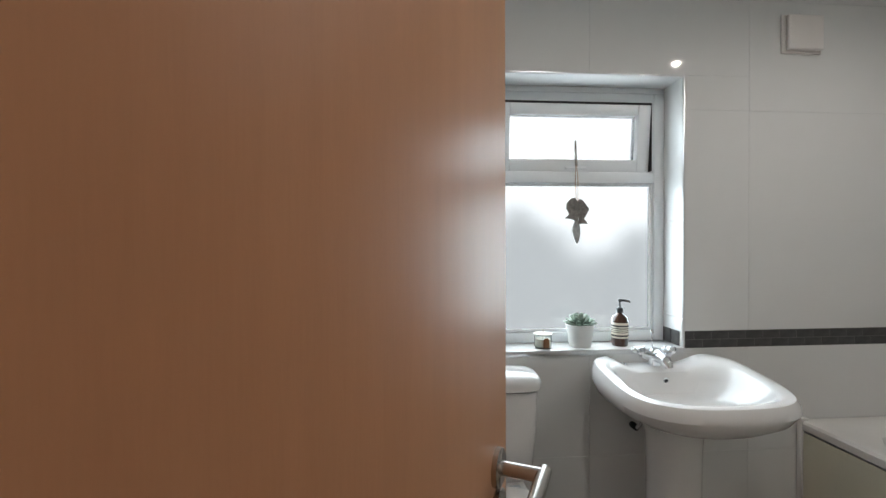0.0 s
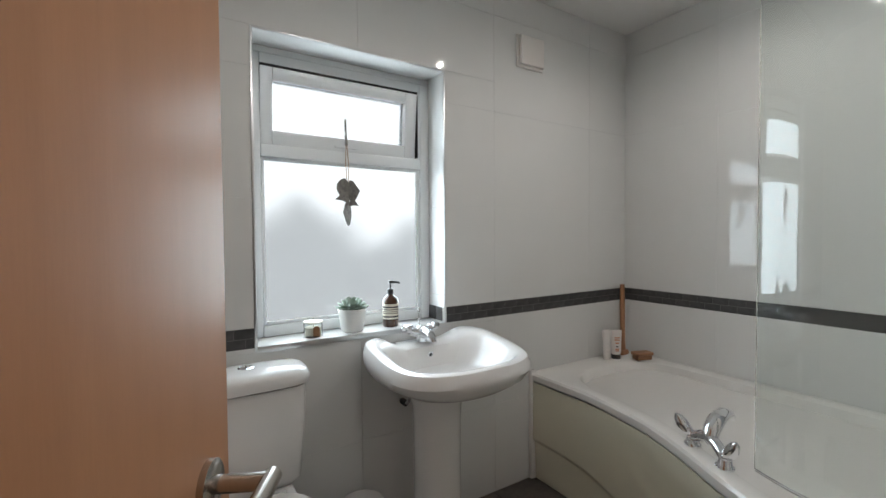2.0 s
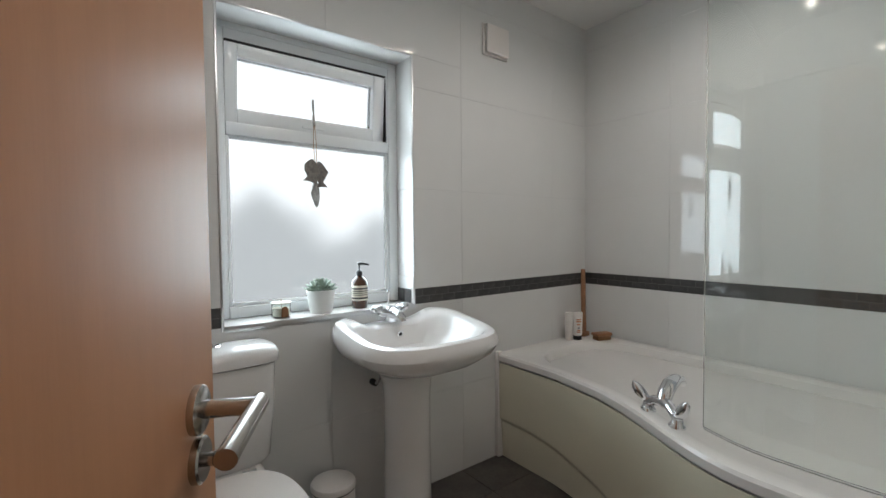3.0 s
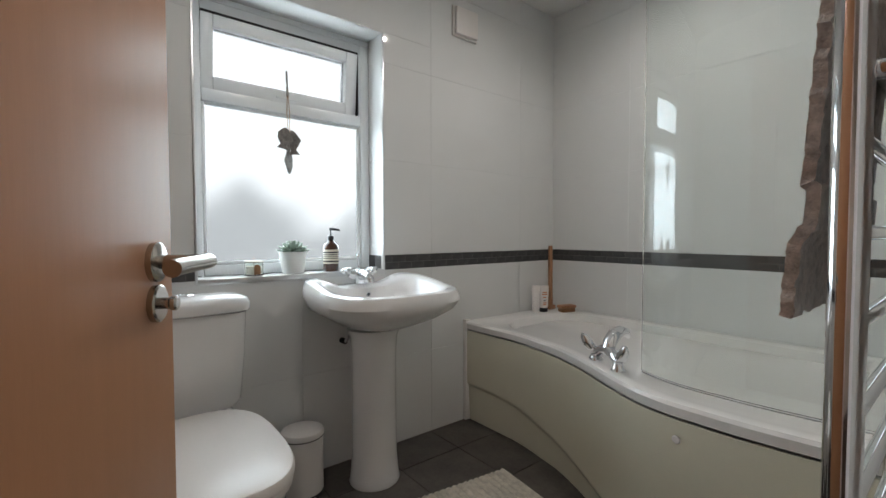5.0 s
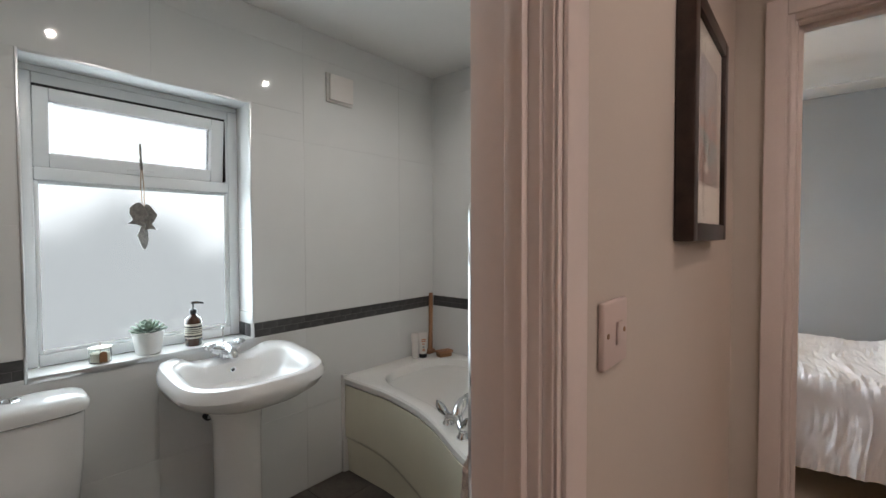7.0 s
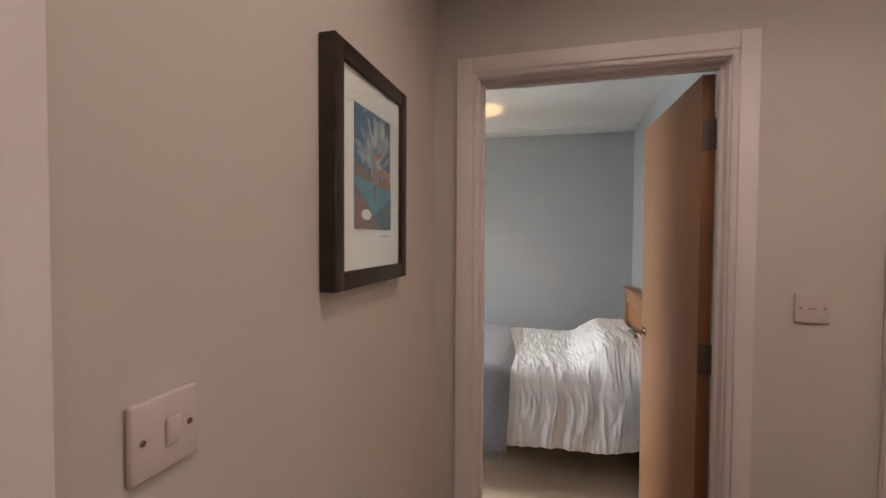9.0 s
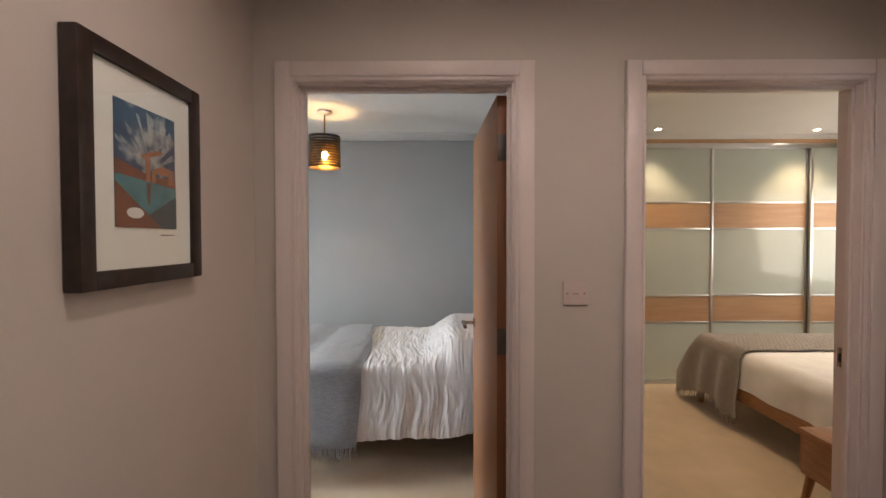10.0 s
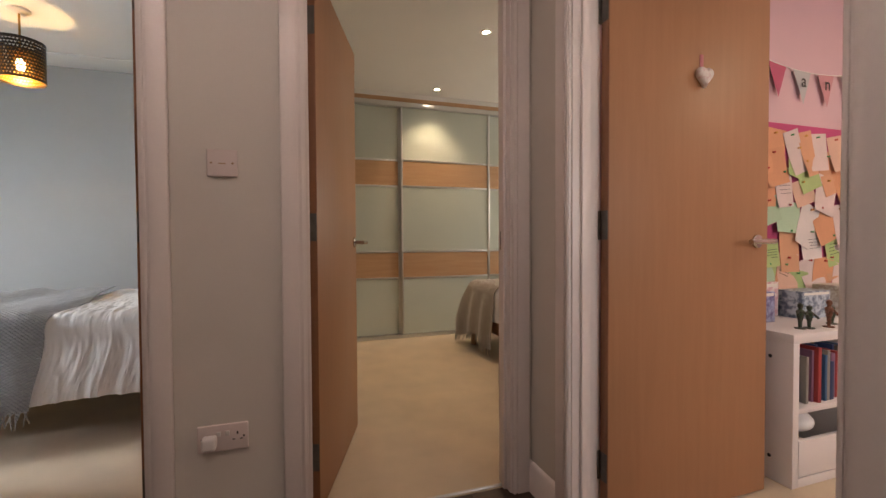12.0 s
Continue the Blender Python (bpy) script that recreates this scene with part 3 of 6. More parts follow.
# the top light hangs from its head and stands open at the foot
sx0, sx1 = WX[0] + 0.049, WX[1] - 0.066
tilt = Matrix.Translation((0, 2.1, 1.938)) @ Matrix.Rotation(radians(5), 4, "X")


def sash_box(*b, bevel=0.005):
    bm = box(*b, bevel)
    bmesh.ops.transform(bm, matrix=tilt, verts=bm.verts)
    return bm


sash = part("opening_sash", sash_box(sx0, -0.035, -0.3, sx0 + 0.046, 0.03, -0.001), UPVC, win, "white top light standing ajar")
for b in ((sx1 - 0.058, -0.035, -0.3, sx1, 0.03, -0.001), (sx0 + 0.046, -0.035, -0.052, sx1 - 0.058, 0.03, -0.001), (sx0 + 0.046, -0.035, -0.3, sx1 - 0.058, 0.03, -0.245)):
    part("sash_rail", sash_box(*b), UPVC, sash)
pane = part("sash_pane", sash_box(sx0 + 0.042, -0.004, -0.25, sx1 - 0.054, 0.002, -0.048, bevel=0), FROSTED, sash, "frosted glass pane")
pane.visible_shadow = False
part("seal", box(sx0, 2.064, 1.931, sx1, 2.074, 1.9405), SEAL, win, "black rubber seal")
part("seal", box(sx1 + 0.0008, 2.072, 1.64, sx1 + 0.0045, 2.12, 1.93), SEAL, win, "black rubber seal")
bm = tube([(1.236, 2.045, 1.655), (1.236, 2.052, 1.7), (1.236, 2.056, 1.765)], [0.0062, 0.0056, 0.0045], 8)
part("stay", bm, STEEL, win, "grey metal window stay")
part("stay_rail", box(1.19, 2.052, 1.643, 1.285, 2.062, 1.653, 0.003), UPVC, win)
# tiled reveal with bright edge trim
rev = thing("trim_window_reveal", "white tiled window reveal with bright metal edge trim", "trim", (1.255, 2.0, WZ[0]), kind="structure")
part("sill", box(WX[0], B_N - 0.004, WZ[0] - 0.01, WX[1], WY1, WZ[0] + 0.012, 0.002), TILE, rev)
part("reveal_tile", box(WX[0] - 0.006, B_N + 0.001, WZ[0] + 0.012, WX[0] + 0.004, WY0, WZ[1], 0.001), TILE, rev)
part("reveal_tile", box(WX[1] - 0.004, B_N + 0.001, WZ[0] + 0.012, WX[1] + 0.006, WY0, 1.0, 0.001), TILE, rev)
part("reveal_tile", box(WX[1] - 0.004, B_N + 0.001, 1.003, WX[1] + 0.006, WY0, 1.41, 0.001), TILE, rev)
part("reveal_tile", box(WX[1] - 0.004, B_N + 0.001, 1.413, WX[1] + 0.006, WY0, WZ[1], 0.001), TILE, rev)
part("reveal_head", box(WX[0], B_N + 0.001, WZ[1] - 0.004, WX[1], WY1, WZ[1] + 0.006, 0.001), TILE, rev)
part("head_panel", box(WX[0], WY0, 1.985, WX[1], WY1, 2.008, 0.001), UPVC, rev)
for b in ((WX[0] - 0.006, B_N - 0.003, WZ[0] - 0.008, WX[0] + 0.002, B_N + 0.003, WZ[1] + 0.006), (WX[1] - 0.002, B_N - 0.003, WZ[0] - 0.008, WX[1] + 0.006, B_N + 0.003, WZ[1] + 0.006),
          (WX[0] + 0.002, B_N - 0.003, WZ[1] - 0.002, WX[1] - 0.002, B_N + 0.003, WZ[1] + 0.006), (WX[0] + 0.002, B_N - 0.007, WZ[0] - 0.01, WX[1] - 0.002, B_N - 0.0045, WZ[0] + 0.011)):
    part("edge_trim", box(*b, 0.001), SILVER, rev, "bright metal edge trim")
for k in range(2):
    part("mosaic", box(WX[1] - 0.0085, 1.955 + 0.06 * k, 0.882, WX[1] - 0.0045, 2.01 + 0.06 * k, 0.945, 0.001), SLATE, rev, "slate mosaic piece")

# extractor grille
fan = thing("extractor_fan", "square white plastic extractor fan cover on the tiles", "fan", (2.17, B_N, 2.13))
part("back_plate", box(2.083, B_N - 0.012, 2.118, 2.262, B_N - 0.001, 2.28, 0.004), PLASTIC, fan)
part("cover", box(2.094, B_N - 0.034, 2.128, 2.251, B_N - 0.013, 2.272, 0.006, seg=3), PLASTIC, fan)


# ---- bathroom: toilet ----
def oval(cx, cy, rx, ry_front, ry_back, z, n=40, sq=2.4):
    """A rounded loop, longer towards the front (low y)."""
    pts = []
    for k in range(n):
        a = 2 * math.pi * k / n
        c, s_ = math.cos(a), math.sin(a)
        px = math.copysign(abs(c) ** (2 / sq), c) * rx
        py = math.copysign(abs(s_) ** (2 / sq), s_) * (ry_back if s_ > 0 else ry_front)
        pts.append((cx + px, cy + py, z))
    return pts


def rounded_loft(levels, cx, cy, n=40, sq=3.5):
    return rings([oval(cx + ox, cy + oy, rx, ry, ry, z, n, sq) for rx, ry, z, ox, oy in levels])


TX, TY = 0.805, 1.43
toilet = thing("toilet", "white ceramic close-coupled toilet with closed lid", "toilet", (TX, 1.6, 0))
part("cistern", rounded_loft([(0.15, 0.07, 0.43, 0, 0.012), (0.165, 0.082, 0.455, 0, 0.005), (0.178, 0.09, 0.62, 0, 0), (0.184, 0.093, 0.772, 0, 0)], TX, 1.843, sq=5), CERAMIC, toilet)
lid = part("cistern_lid", rounded_loft([(0.185, 0.092, 0.773, 0, 0), (0.194, 0.097, 0.779, 0, -0.004), (0.197, 0.099, 0.792, 0, -0.004), (0.196, 0.098, 0.808, 0, -0.004), (0.189, 0.091, 0.822, 0, -0.003),
                                        (0.165, 0.072, 0.832, 0, 0), (0.12, 0.05, 0.836, 0, 0), (0.02, 0.01, 0.838, 0, 0)], TX, 1.842, sq=4.5), CERAMIC, toilet)
bm = lathe([(0.0, 0), (0.027, 0), (0.027, 0.005), (0.022, 0.008), (0.021, 0.006), (0, 0.006)], (TX, 1.842, 0.834), 28)
part("flush_button", bm, CHROME, lid, "round chrome flush button")
part("button_split", box(TX - 0.001, 1.822, 0.84, TX + 0.001, 1.862, 0.8405), DARK, lid)
bm = rings([oval(TX, TY + o, rx, rf, rb, z, sq=2.7) for rx, rf, rb, z, o in ((0.10, 0.14, 0.3, 0, 0.05), (0.105, 0.15, 0.3, 0.04, 0.05), (0.10, 0.15, 0.3, 0.14, 0.06), (0.128, 0.2, 0.32, 0.27, 0.04),
                                                                            (0.162, 0.275, 0.34, 0.37, 0.0), (0.17, 0.287, 0.34, 0.4, 0), (0.168, 0.285, 0.338, 0.412, 0))])
part("pan", bm, CERAMIC, toilet)
part("pan_shelf", box(TX - 0.14, 1.68, 0.34, TX + 0.14, 1.93, 0.43, 0.025, seg=4), CERAMIC, toilet)
bm = rings([oval(TX, TY, rx, rf, rb, z, sq=2.9) for rx, rf, rb, z in ((0.168, 0.29, 0.27, 0.414), (0.174, 0.296, 0.275, 0.418), (0.174, 0.296, 0.275, 0.43), (0.171, 0.293, 0.272, 0.434))])
part("seat", bm, PLASTIC, toilet)
bm = rings([oval(TX, TY, rx, rf, rb, z, sq=2.9) for rx, rf, rb, z in ((0.17, 0.292, 0.27, 0.4355), (0.178, 0.3, 0.278, 0.44), (0.179, 0.301, 0.279, 0.452), (0.174, 0.295, 0.274, 0.462), (0.16, 0.275, 0.26, 0.468),
                                                                     (0.11, 0.2, 0.2, 0.472), (0.01, 0.02, 0.02, 0.473))])
part("seat_lid", bm, PLASTIC, toilet, "closed white seat lid with rounded edge")
for sx in (-0.075, 0.075):
    part("seat_hinge", tube([(TX + sx - 0.02, 1.715, 0.447), (TX + sx + 0.02, 1.715, 0.447)], 0.011, 14), CHROME, toilet)

# ---- bathroom: basin ----
BXC, BYB = 1.5, B_N
basin = thing("basin", "white ceramic pedestal basin with chrome mixer tap", "basin", (BXC, 1.7, 0))


def basin_loop(w, front, back, z, sq, lift=0.0, n=64):
    """One level of the bowl, flat at the wall and rounded in front; lift raises the two sides towards the wall."""
    mid = (front + back) / 2
    pts = []
    for k in range(n):
        a = 2 * math.pi * k / n
        c, s_ = math.cos(a), math.sin(a)
        px = math.copysign(abs(c) ** (2 / sq), c) * w
        py = mid + math.copysign(abs(s_) ** (2 / (sq if s_ < 0 else sq * 1.6)), s_) * (back - front) / 2
        up = lift * smooth(front + 0.06, back - 0.05, py) * smooth(0.1, w * 0.8, abs(px))
        pts.append((BXC + px, py, z + up))
    return pts


FR = 1.405
levels = [basin_loop(0.10, 1.63, BYB - 0.02, 0.65, 2.2), basin_loop(0.16, 1.55, BYB - 0.01, 0.676, 2.3), basin_loop(0.222, 1.46, BYB - 0.004, 0.714, 2.5),
          basin_loop(0.276, FR + 0.013, BYB - 0.002, 0.748, 2.7), basin_loop(0.298, FR, BYB - 0.001, 0.78, 2.8, 0.022), basin_loop(0.296, FR + 0.005, BYB - 0.001, 0.803, 2.8, 0.033),
          basin_loop(0.286, FR + 0.016, BYB - 0.003, 0.82, 2.8, 0.038), basin_loop(0.268, FR + 0.032, BYB - 0.012, 0.825, 2.7, 0.039), basin_loop(0.25, FR + 0.046, BYB - 0.08, 0.822, 2.6, 0.031),
          basin_loop(0.236, FR + 0.056, BYB - 0.106, 0.812, 2.6, 0.022), basin_loop(0.22, FR + 0.072, BYB - 0.12, 0.785, 2.5, 0.004),
          basin_loop(0.18, FR + 0.115, BYB - 0.138, 0.735, 2.3),
          basin_loop(0.12, FR + 0.19, BYB - 0.18, 0.712, 2.2), basin_loop(0.03, 1.63, 1.70, 0.706, 2.0)]
part("bowl", rings(levels), CERAMIC, basin)
bm = lathe([(0.106, 0), (0.11, 0.012), (0.104, 0.03), (0.097, 0.12), (0.094, 0.35), (0.095, 0.55), (0.1, 0.62), (0.115, 0.655)], (BXC - 0.02, 1.73, 0), 36, None, 1.0, 0.95)
part("pedestal", bm, CERAMIC, basin)
bm = lathe([(0.0, 0), (0.012, 0), (0.013, 0.003), (0.0075, 0.004), (0.007, -0.004), (0, -0.004)], (0, 0, 0), 20)
bmesh.ops.transform(bm, matrix=pose(BXC, 1.8115, 0.785, 100, 0, 0), verts=bm.verts)
ovf = part("overflow", bm, CHROME, basin, "chrome overflow ring")
part("overflow_hole", ball((BXC, 1.8085, 0.7855), (0.0085, 0.003, 0.0085), 8), DARK, ovf)
part("waste", lathe([(0.0, 0), (0.028, 0), (0.03, 0.003), (0.012, 0.005), (0, 0.005)], (BXC, 1.665, 0.706), 24), CHROME, basin, "chrome waste")
part("supply_pipe", tube([(BXC - 0.075, B_N, 0.57), (BXC - 0.075, 1.89, 0.57), (BXC - 0.073, 1.87, 0.585), (BXC - 0.05, 1.84, 0.67)], 0.008, 10), CHROME, basin, "chrome supply pipe behind the pedestal")
part("isolating_valve", tube([(BXC - 0.075, 1.925, 0.57), (BXC - 0.075, 1.89, 0.57)], 0.013, 12), SEAL, basin, "dark pipe fitting")
# mixer with a squat body and two winged heads
tap = part("tap", lathe([(0.03, 0), (0.029, 0.02), (0.032, 0.035), (0.03, 0.052), (0.02, 0.064), (0, 0.067)], (BXC, 1.885, 0.828), 24), CHROME, basin, "chrome mixer tap")
part("spout", tube([(BXC, 1.885, 0.858), (BXC, 1.85, 0.868), (BXC, 1.815, 0.862), (BXC, 1.792, 0.848), (BXC, 1.788, 0.838)], [0.026, 0.025, 0.021, 0.018, 0.014], 16), CHROME, tap)
for sx in (-1, 1):
    part("tap_arm", tube([(BXC, 1.885, 0.862), (BXC + sx * 0.035, 1.885, 0.868), (BXC + sx * 0.058, 1.885, 0.875)], [0.022, 0.02, 0.018], 14), CHROME, tap)
    bm = bmesh.new()
    for a in (0, 120, 240):
        v = Vector((math.cos(radians(a + 20)), math.sin(radians(a + 20)), 0))
        c0 = Vector((BXC + sx * 0.064, 1.885, 0.882))
        tube([c0, c0 + v * 0.018 + Vector((0, 0, 0.003)), c0 + v * 0.03 + Vector((0, 0, -0.002))], [0.016, 0.015, 0.007], 12, bm)
    ball((BXC + sx * 0.064, 1.885, 0.888), (0.017, 0.017, 0.013), 8, bm)
    part("tap_head", bm, CHROME, tap)
part("pop_up_rod", tube([(BXC, 1.905, 0.885), (BXC, 1.908, 0.945), (BXC, 1.908, 0.952), (BXC, 1.908, 0.965)], [0.003, 0.003, 0.007, 0.003], 10), CHROME, tap)

# ---- bathroom: bath ----
BY0, BY1 = B_S + 0.01, B_N - 0.002


def bath_front(y):
    return 2.172 - 0.065 * smooth(1.62, 1.15, y) - 0.245 * smooth(1.32, 0.66, y) + 0.03 * smooth(0.55, 0.2, y)


def bath_loop(front, end_n, end_s, back, z, n=40):
    y0, y1 = BY0 + end_s, BY1 - end_n
    pts = []
    for k in range(n + 1):
        y = y1 + (y0 - y1) * k / n
        # rounded corners inside
        r = max(front * 1.2, 0.24) if y > 1.0 else front * 1.2
        c = max(max(0.0, 1 - (y1 - y) / (r + 1e-5)), max(0.0, 1 - (y - y0) / (r + 1e-5)))
        pts.append((bath_front(y) + front + (r * 0.8 * (1 - math.sqrt(max(0, 1 - c * c))) if front > 0.03 else 0), y, z))
    for k in range(n + 1):
        y = y0 + (y1 - y0) * k / n
        r = max(back * 1.5, 0.24) if y > 1.0 else back * 1.5
        c = max(max(0.0, 1 - (y1 - y) / (r + 1e-5)), max(0.0, 1 - (y - y0) / (r + 1e-5)))
        pts.append((B_E - back - (r * 0.8 * (1 - math.sqrt(max(0, 1 - c * c))) if back > 0.03 else 0) - 0.002, y, z))
    return pts


bath = thing("bathtub", "white P-shaped shower bath with curved cream panel", "bathtub", (2.5, 1.05, 0))
loops = [bath_loop(0.012, 0.002, 0.002, 0.002, 0.515), bath_loop(0.0, 0.0, 0.0, 0.0, 0.522), bath_loop(-0.002, 0.0, 0.0, 0.0, 0.55), bath_loop(0.006, 0.004, 0.004, 0.003, 0.56),
         bath_loop(0.075, 0.13, 0.08, 0.055, 0.56), bath_loop(0.088, 0.145, 0.092, 0.066, 0.552), bath_loop(0.10, 0.17, 0.105, 0.08, 0.5), bath_loop(0.13, 0.27, 0.14, 0.11, 0.3),
         bath_loop(0.18, 0.40, 0.2, 0.16, 0.19), bath_loop(0.25, 0.5, 0.3, 0.24, 0.17)]
part("tub", rings(loops), ENAMEL, bath)


def panel_point(u, v):
    y = BY1 - 0.02 - u * (BY1 - BY0 - 0.02)
    z = 0.004 + v * 0.508
    line = 0.205 - 0.13 * smooth(1.8, 0.85, y)
    x = bath_front(y) + 0.009 + 0.011 * (1 - smooth(line - 0.004, line + 0.012, z)) + 0.012 * (1 - v) - 0.006 * math.sin(v * math.pi)
    return (x, y, z)


part("panel", sheet(60, 60, panel_point, 0.006), ACRYLIC, bath, "cream acrylic curved bath panel")
part("panel_end", box(2.165, BY1 - 0.024, 0.003, 2.2, BY1, 0.572, 0.004), ENAMEL, bath, "white upright strip at the end of the bath")
for y, z in ((0.66, 0.455), (0.3, 0.45)):
    bm = lathe([(0.0, 0), (0.012, 0), (0.013, 0.008), (0.009, 0.012), (0, 0.013)], (0, 0, 0), 18)
    bmesh.ops.transform(bm, matrix=pose(bath_front(y) + 0.011, y, z, 0, -90, 0), verts=bm.verts)
    part("panel_knob", bm, PLASTIC, bath, "white screw cap")
# bath mixer standing on the rim
bt = thing("bath_tap", "chrome two-handled bath mixer on the bath rim", "tap", (2.045, 1.0, 0.56))
pa, pb = Vector((bath_front(1.055) + 0.06, 1.055, 0.56)), Vector((bath_front(0.925) + 0.066, 0.925, 0.56))
pm = (pa + pb) / 2 + Vector((0.012, 0, 0.056))
for p, way in ((pa, 1), (pb, -1)):
    q = p + (pm - p) * 0.5
    q.z = 0.608
    part("leg", tube([p, p + Vector((0, 0, 0.006)), p + Vector((0, 0, 0.012)), p + Vector((0.002, 0, 0.03)), q, pm], [0.027, 0.027, 0.021, 0.019, 0.018, 0.021], 18), CHROME, bt)
    c0 = p + Vector((-0.002, way * 0.004, 0.036))
    bm = tube([c0, c0 + Vector((-0.006, way * 0.012, 0.016)), c0 + Vector((-0.014, way * 0.024, 0.034)), c0 + Vector((-0.022, way * 0.034, 0.054)), c0 + Vector((-0.026, way * 0.038, 0.064))], [0.014, 0.019, 0.02, 0.013, 0.004], 16)
    ball(c0, (0.018, 0.018, 0.015), 8, bm)
    part("handle", bm, CHROME, bt, "petal-shaped chrome handle")
part("spout", tube([pm, pm + Vector((0.012, 0, 0.024)), pm + Vector((0.04, 0, 0.046)), pm + Vector((0.08, 0.0, 0.056)), pm + Vector((0.12, 0, 0.048)), pm + Vector((0.145, 0, 0.03))], [0.024, 0.027, 0.027, 0.023, 0.018, 0.012], 18), CHROME, bt)


# glass screen on the rim
def screen_point(u, v):
    y = 0.868 - u * (0.868 - B_S - 0.004)
    return (bath_front(y) + 2.078 - bath_front(0.868), y, 0.566 + v * 1.55)


scr = thing("shower_screen", "clear glass bath screen standing on the bath rim", "screen", (2.04, 0.5, 0.56))
part("glass", sheet(14, 1, screen_point, 0.006), CLEAR, scr).visible_shadow = False
part("wall_channel", box(screen_point(1, 0)[0] - 0.018, B_S + 0.001, 0.566, screen_point(1, 0)[0] + 0.018, B_S + 0.03, 2.116, 0.003), SILVER, scr, "satin aluminium channel")
part("seal_strip", sheet(14, 1, lambda u, v: (screen_point(u, 0)[0] - 0.004 + 0.008 * v, screen_point(u, 0)[1], 0.5615), 0.004), SILVER, scr)

# ---- bathroom: towel radiator by the door ----
rad = thing("towel_radiator", "chrome ladder towel radiator on the wall", "radiator", (1.33, 0.21, 0.45))
for x in (1.118, 1.55):
    part("upright", tube([(x, 0.197, 0.42), (x, 0.197, 0.425), (x, 0.197, 1.405), (x, 0.197, 1.41)], [0.012, 0.015, 0.015, 0.012], 16), CHROME, rad)
    part("bracket", tube([(x + 0.02, B_S, 1.2), (x + 0.02, 0.2, 1.2)], 0.01, 12), CHROME, rad)
for k in range(10):
    part("bar", tube([(1.118, 0.2, 0.48 + 0.095 * k), (1.55, 0.2, 0.48 + 0.095 * k)], 0.009, 12), CHROME, rad)


def towel_point(u, v):
    # over the top bar, long fall in front
    x = 1.15 + 0.36 * v
    if u < 0.12:
        y, z = 0.186, 1.22 + (1.345 - 1.22) * u / 0.12
    elif u < 0.2:
        a = (u - 0.12) / 0.08 * math.pi
        y, z = 0.204 - 0.02 * math.cos(a), 1.345 + 0.018 * math.sin(a)
    else:
        k = (u - 0.2) / 0.8
        y, z = 0.224 + 0.026 * k + 0.006 * smooth(0.76, 0.8, k) - 0.006 * smooth(0.64, 0.655, k) * (1 - smooth(0.74, 0.755, k)), 1.345 - 0.385 * k
    w = (noise.noise((x * 190, z * 190, 0)) * 0.0016 + noise.noise((x * 70, z * 70, 7)) * 0.0012) * (0.25 if u > 0.2 and 0.645 < (u - 0.2) / 0.8 < 0.75 else 1.0)
    return (x, y + w, z)


solo("towel", sheet(170, 90, towel_point, 0.012), TOWEL, "taupe terry towel hung over the radiator", "towel")

# ---- bathroom: loose things ----
pb_ = thing("pedal_bin", "small white metal pedal bin beside the basin", "bin", (1.2, 1.82, 0))
bm = lathe([(0.078, 0), (0.082, 0.004), (0.082, 0.016), (0.079, 0.02)], (1.2, 1.82, 0), 36)
part("base", bm, BLACKPLASTIC, pb_, "black plastic base")
bm = rings([[(1.2 + (0.08 + 0.0012 * (k % 2)) * math.cos(2 * math.pi * k / 96), 1.82 + (0.08 + 0.0012 * (k % 2)) * math.sin(2 * math.pi * k / 96), z) for k in range(96)] for z in (0.018, 0.24)])
part("body", bm, PLASTIC, pb_, "ribbed white body")
part("lid", lathe([(0.084, 0.0), (0.085, 0.012), (0.08, 0.02), (0.05, 0.027), (0, 0.03)], (1.2, 1.82, 0.242), 36), PLASTIC, pb_)
part("lid_seal", lathe([(0.0805, 0.237), (0.083, 0.2375), (0.083, 0.2425), (0.0805, 0.243)], (1.2, 1.82, 0), 36), SEAL, pb_, "black rubber lid seal")
part("pedal", box(1.18, 1.715, 0.01, 1.22, 1.742, 0.016, 0.002), STEEL, pb_, "steel pedal")
part("hinge_block", box(1.175, 1.9, 0.19, 1.225, 1.915, 0.25, 0.003), PLASTIC, pb_)

pl = thing("potted_succulent", "grey-green succulent in a white pot on the sill", "plant", (1.235, 2.0, WZ[0] + 0.012))
px, py, pz = 1.235, 2.0, WZ[0] + 0.012
part("pot", lathe([(0.036, 0), (0.04, 0.003), (0.051, 0.088), (0.053, 0.093), (0.05, 0.095), (0.047, 0.09), (0.046, 0.082)], (px, py, pz), 32, None, 1.13, 1.13), POT, pl)
part("soil", lathe([(0.0455, 0.081), (0.03, 0.084), (0, 0.086)], (px, py, pz), 20, None, 1.13, 1.13, (False, True)), SOIL, pl)
rng = random.Random(3)
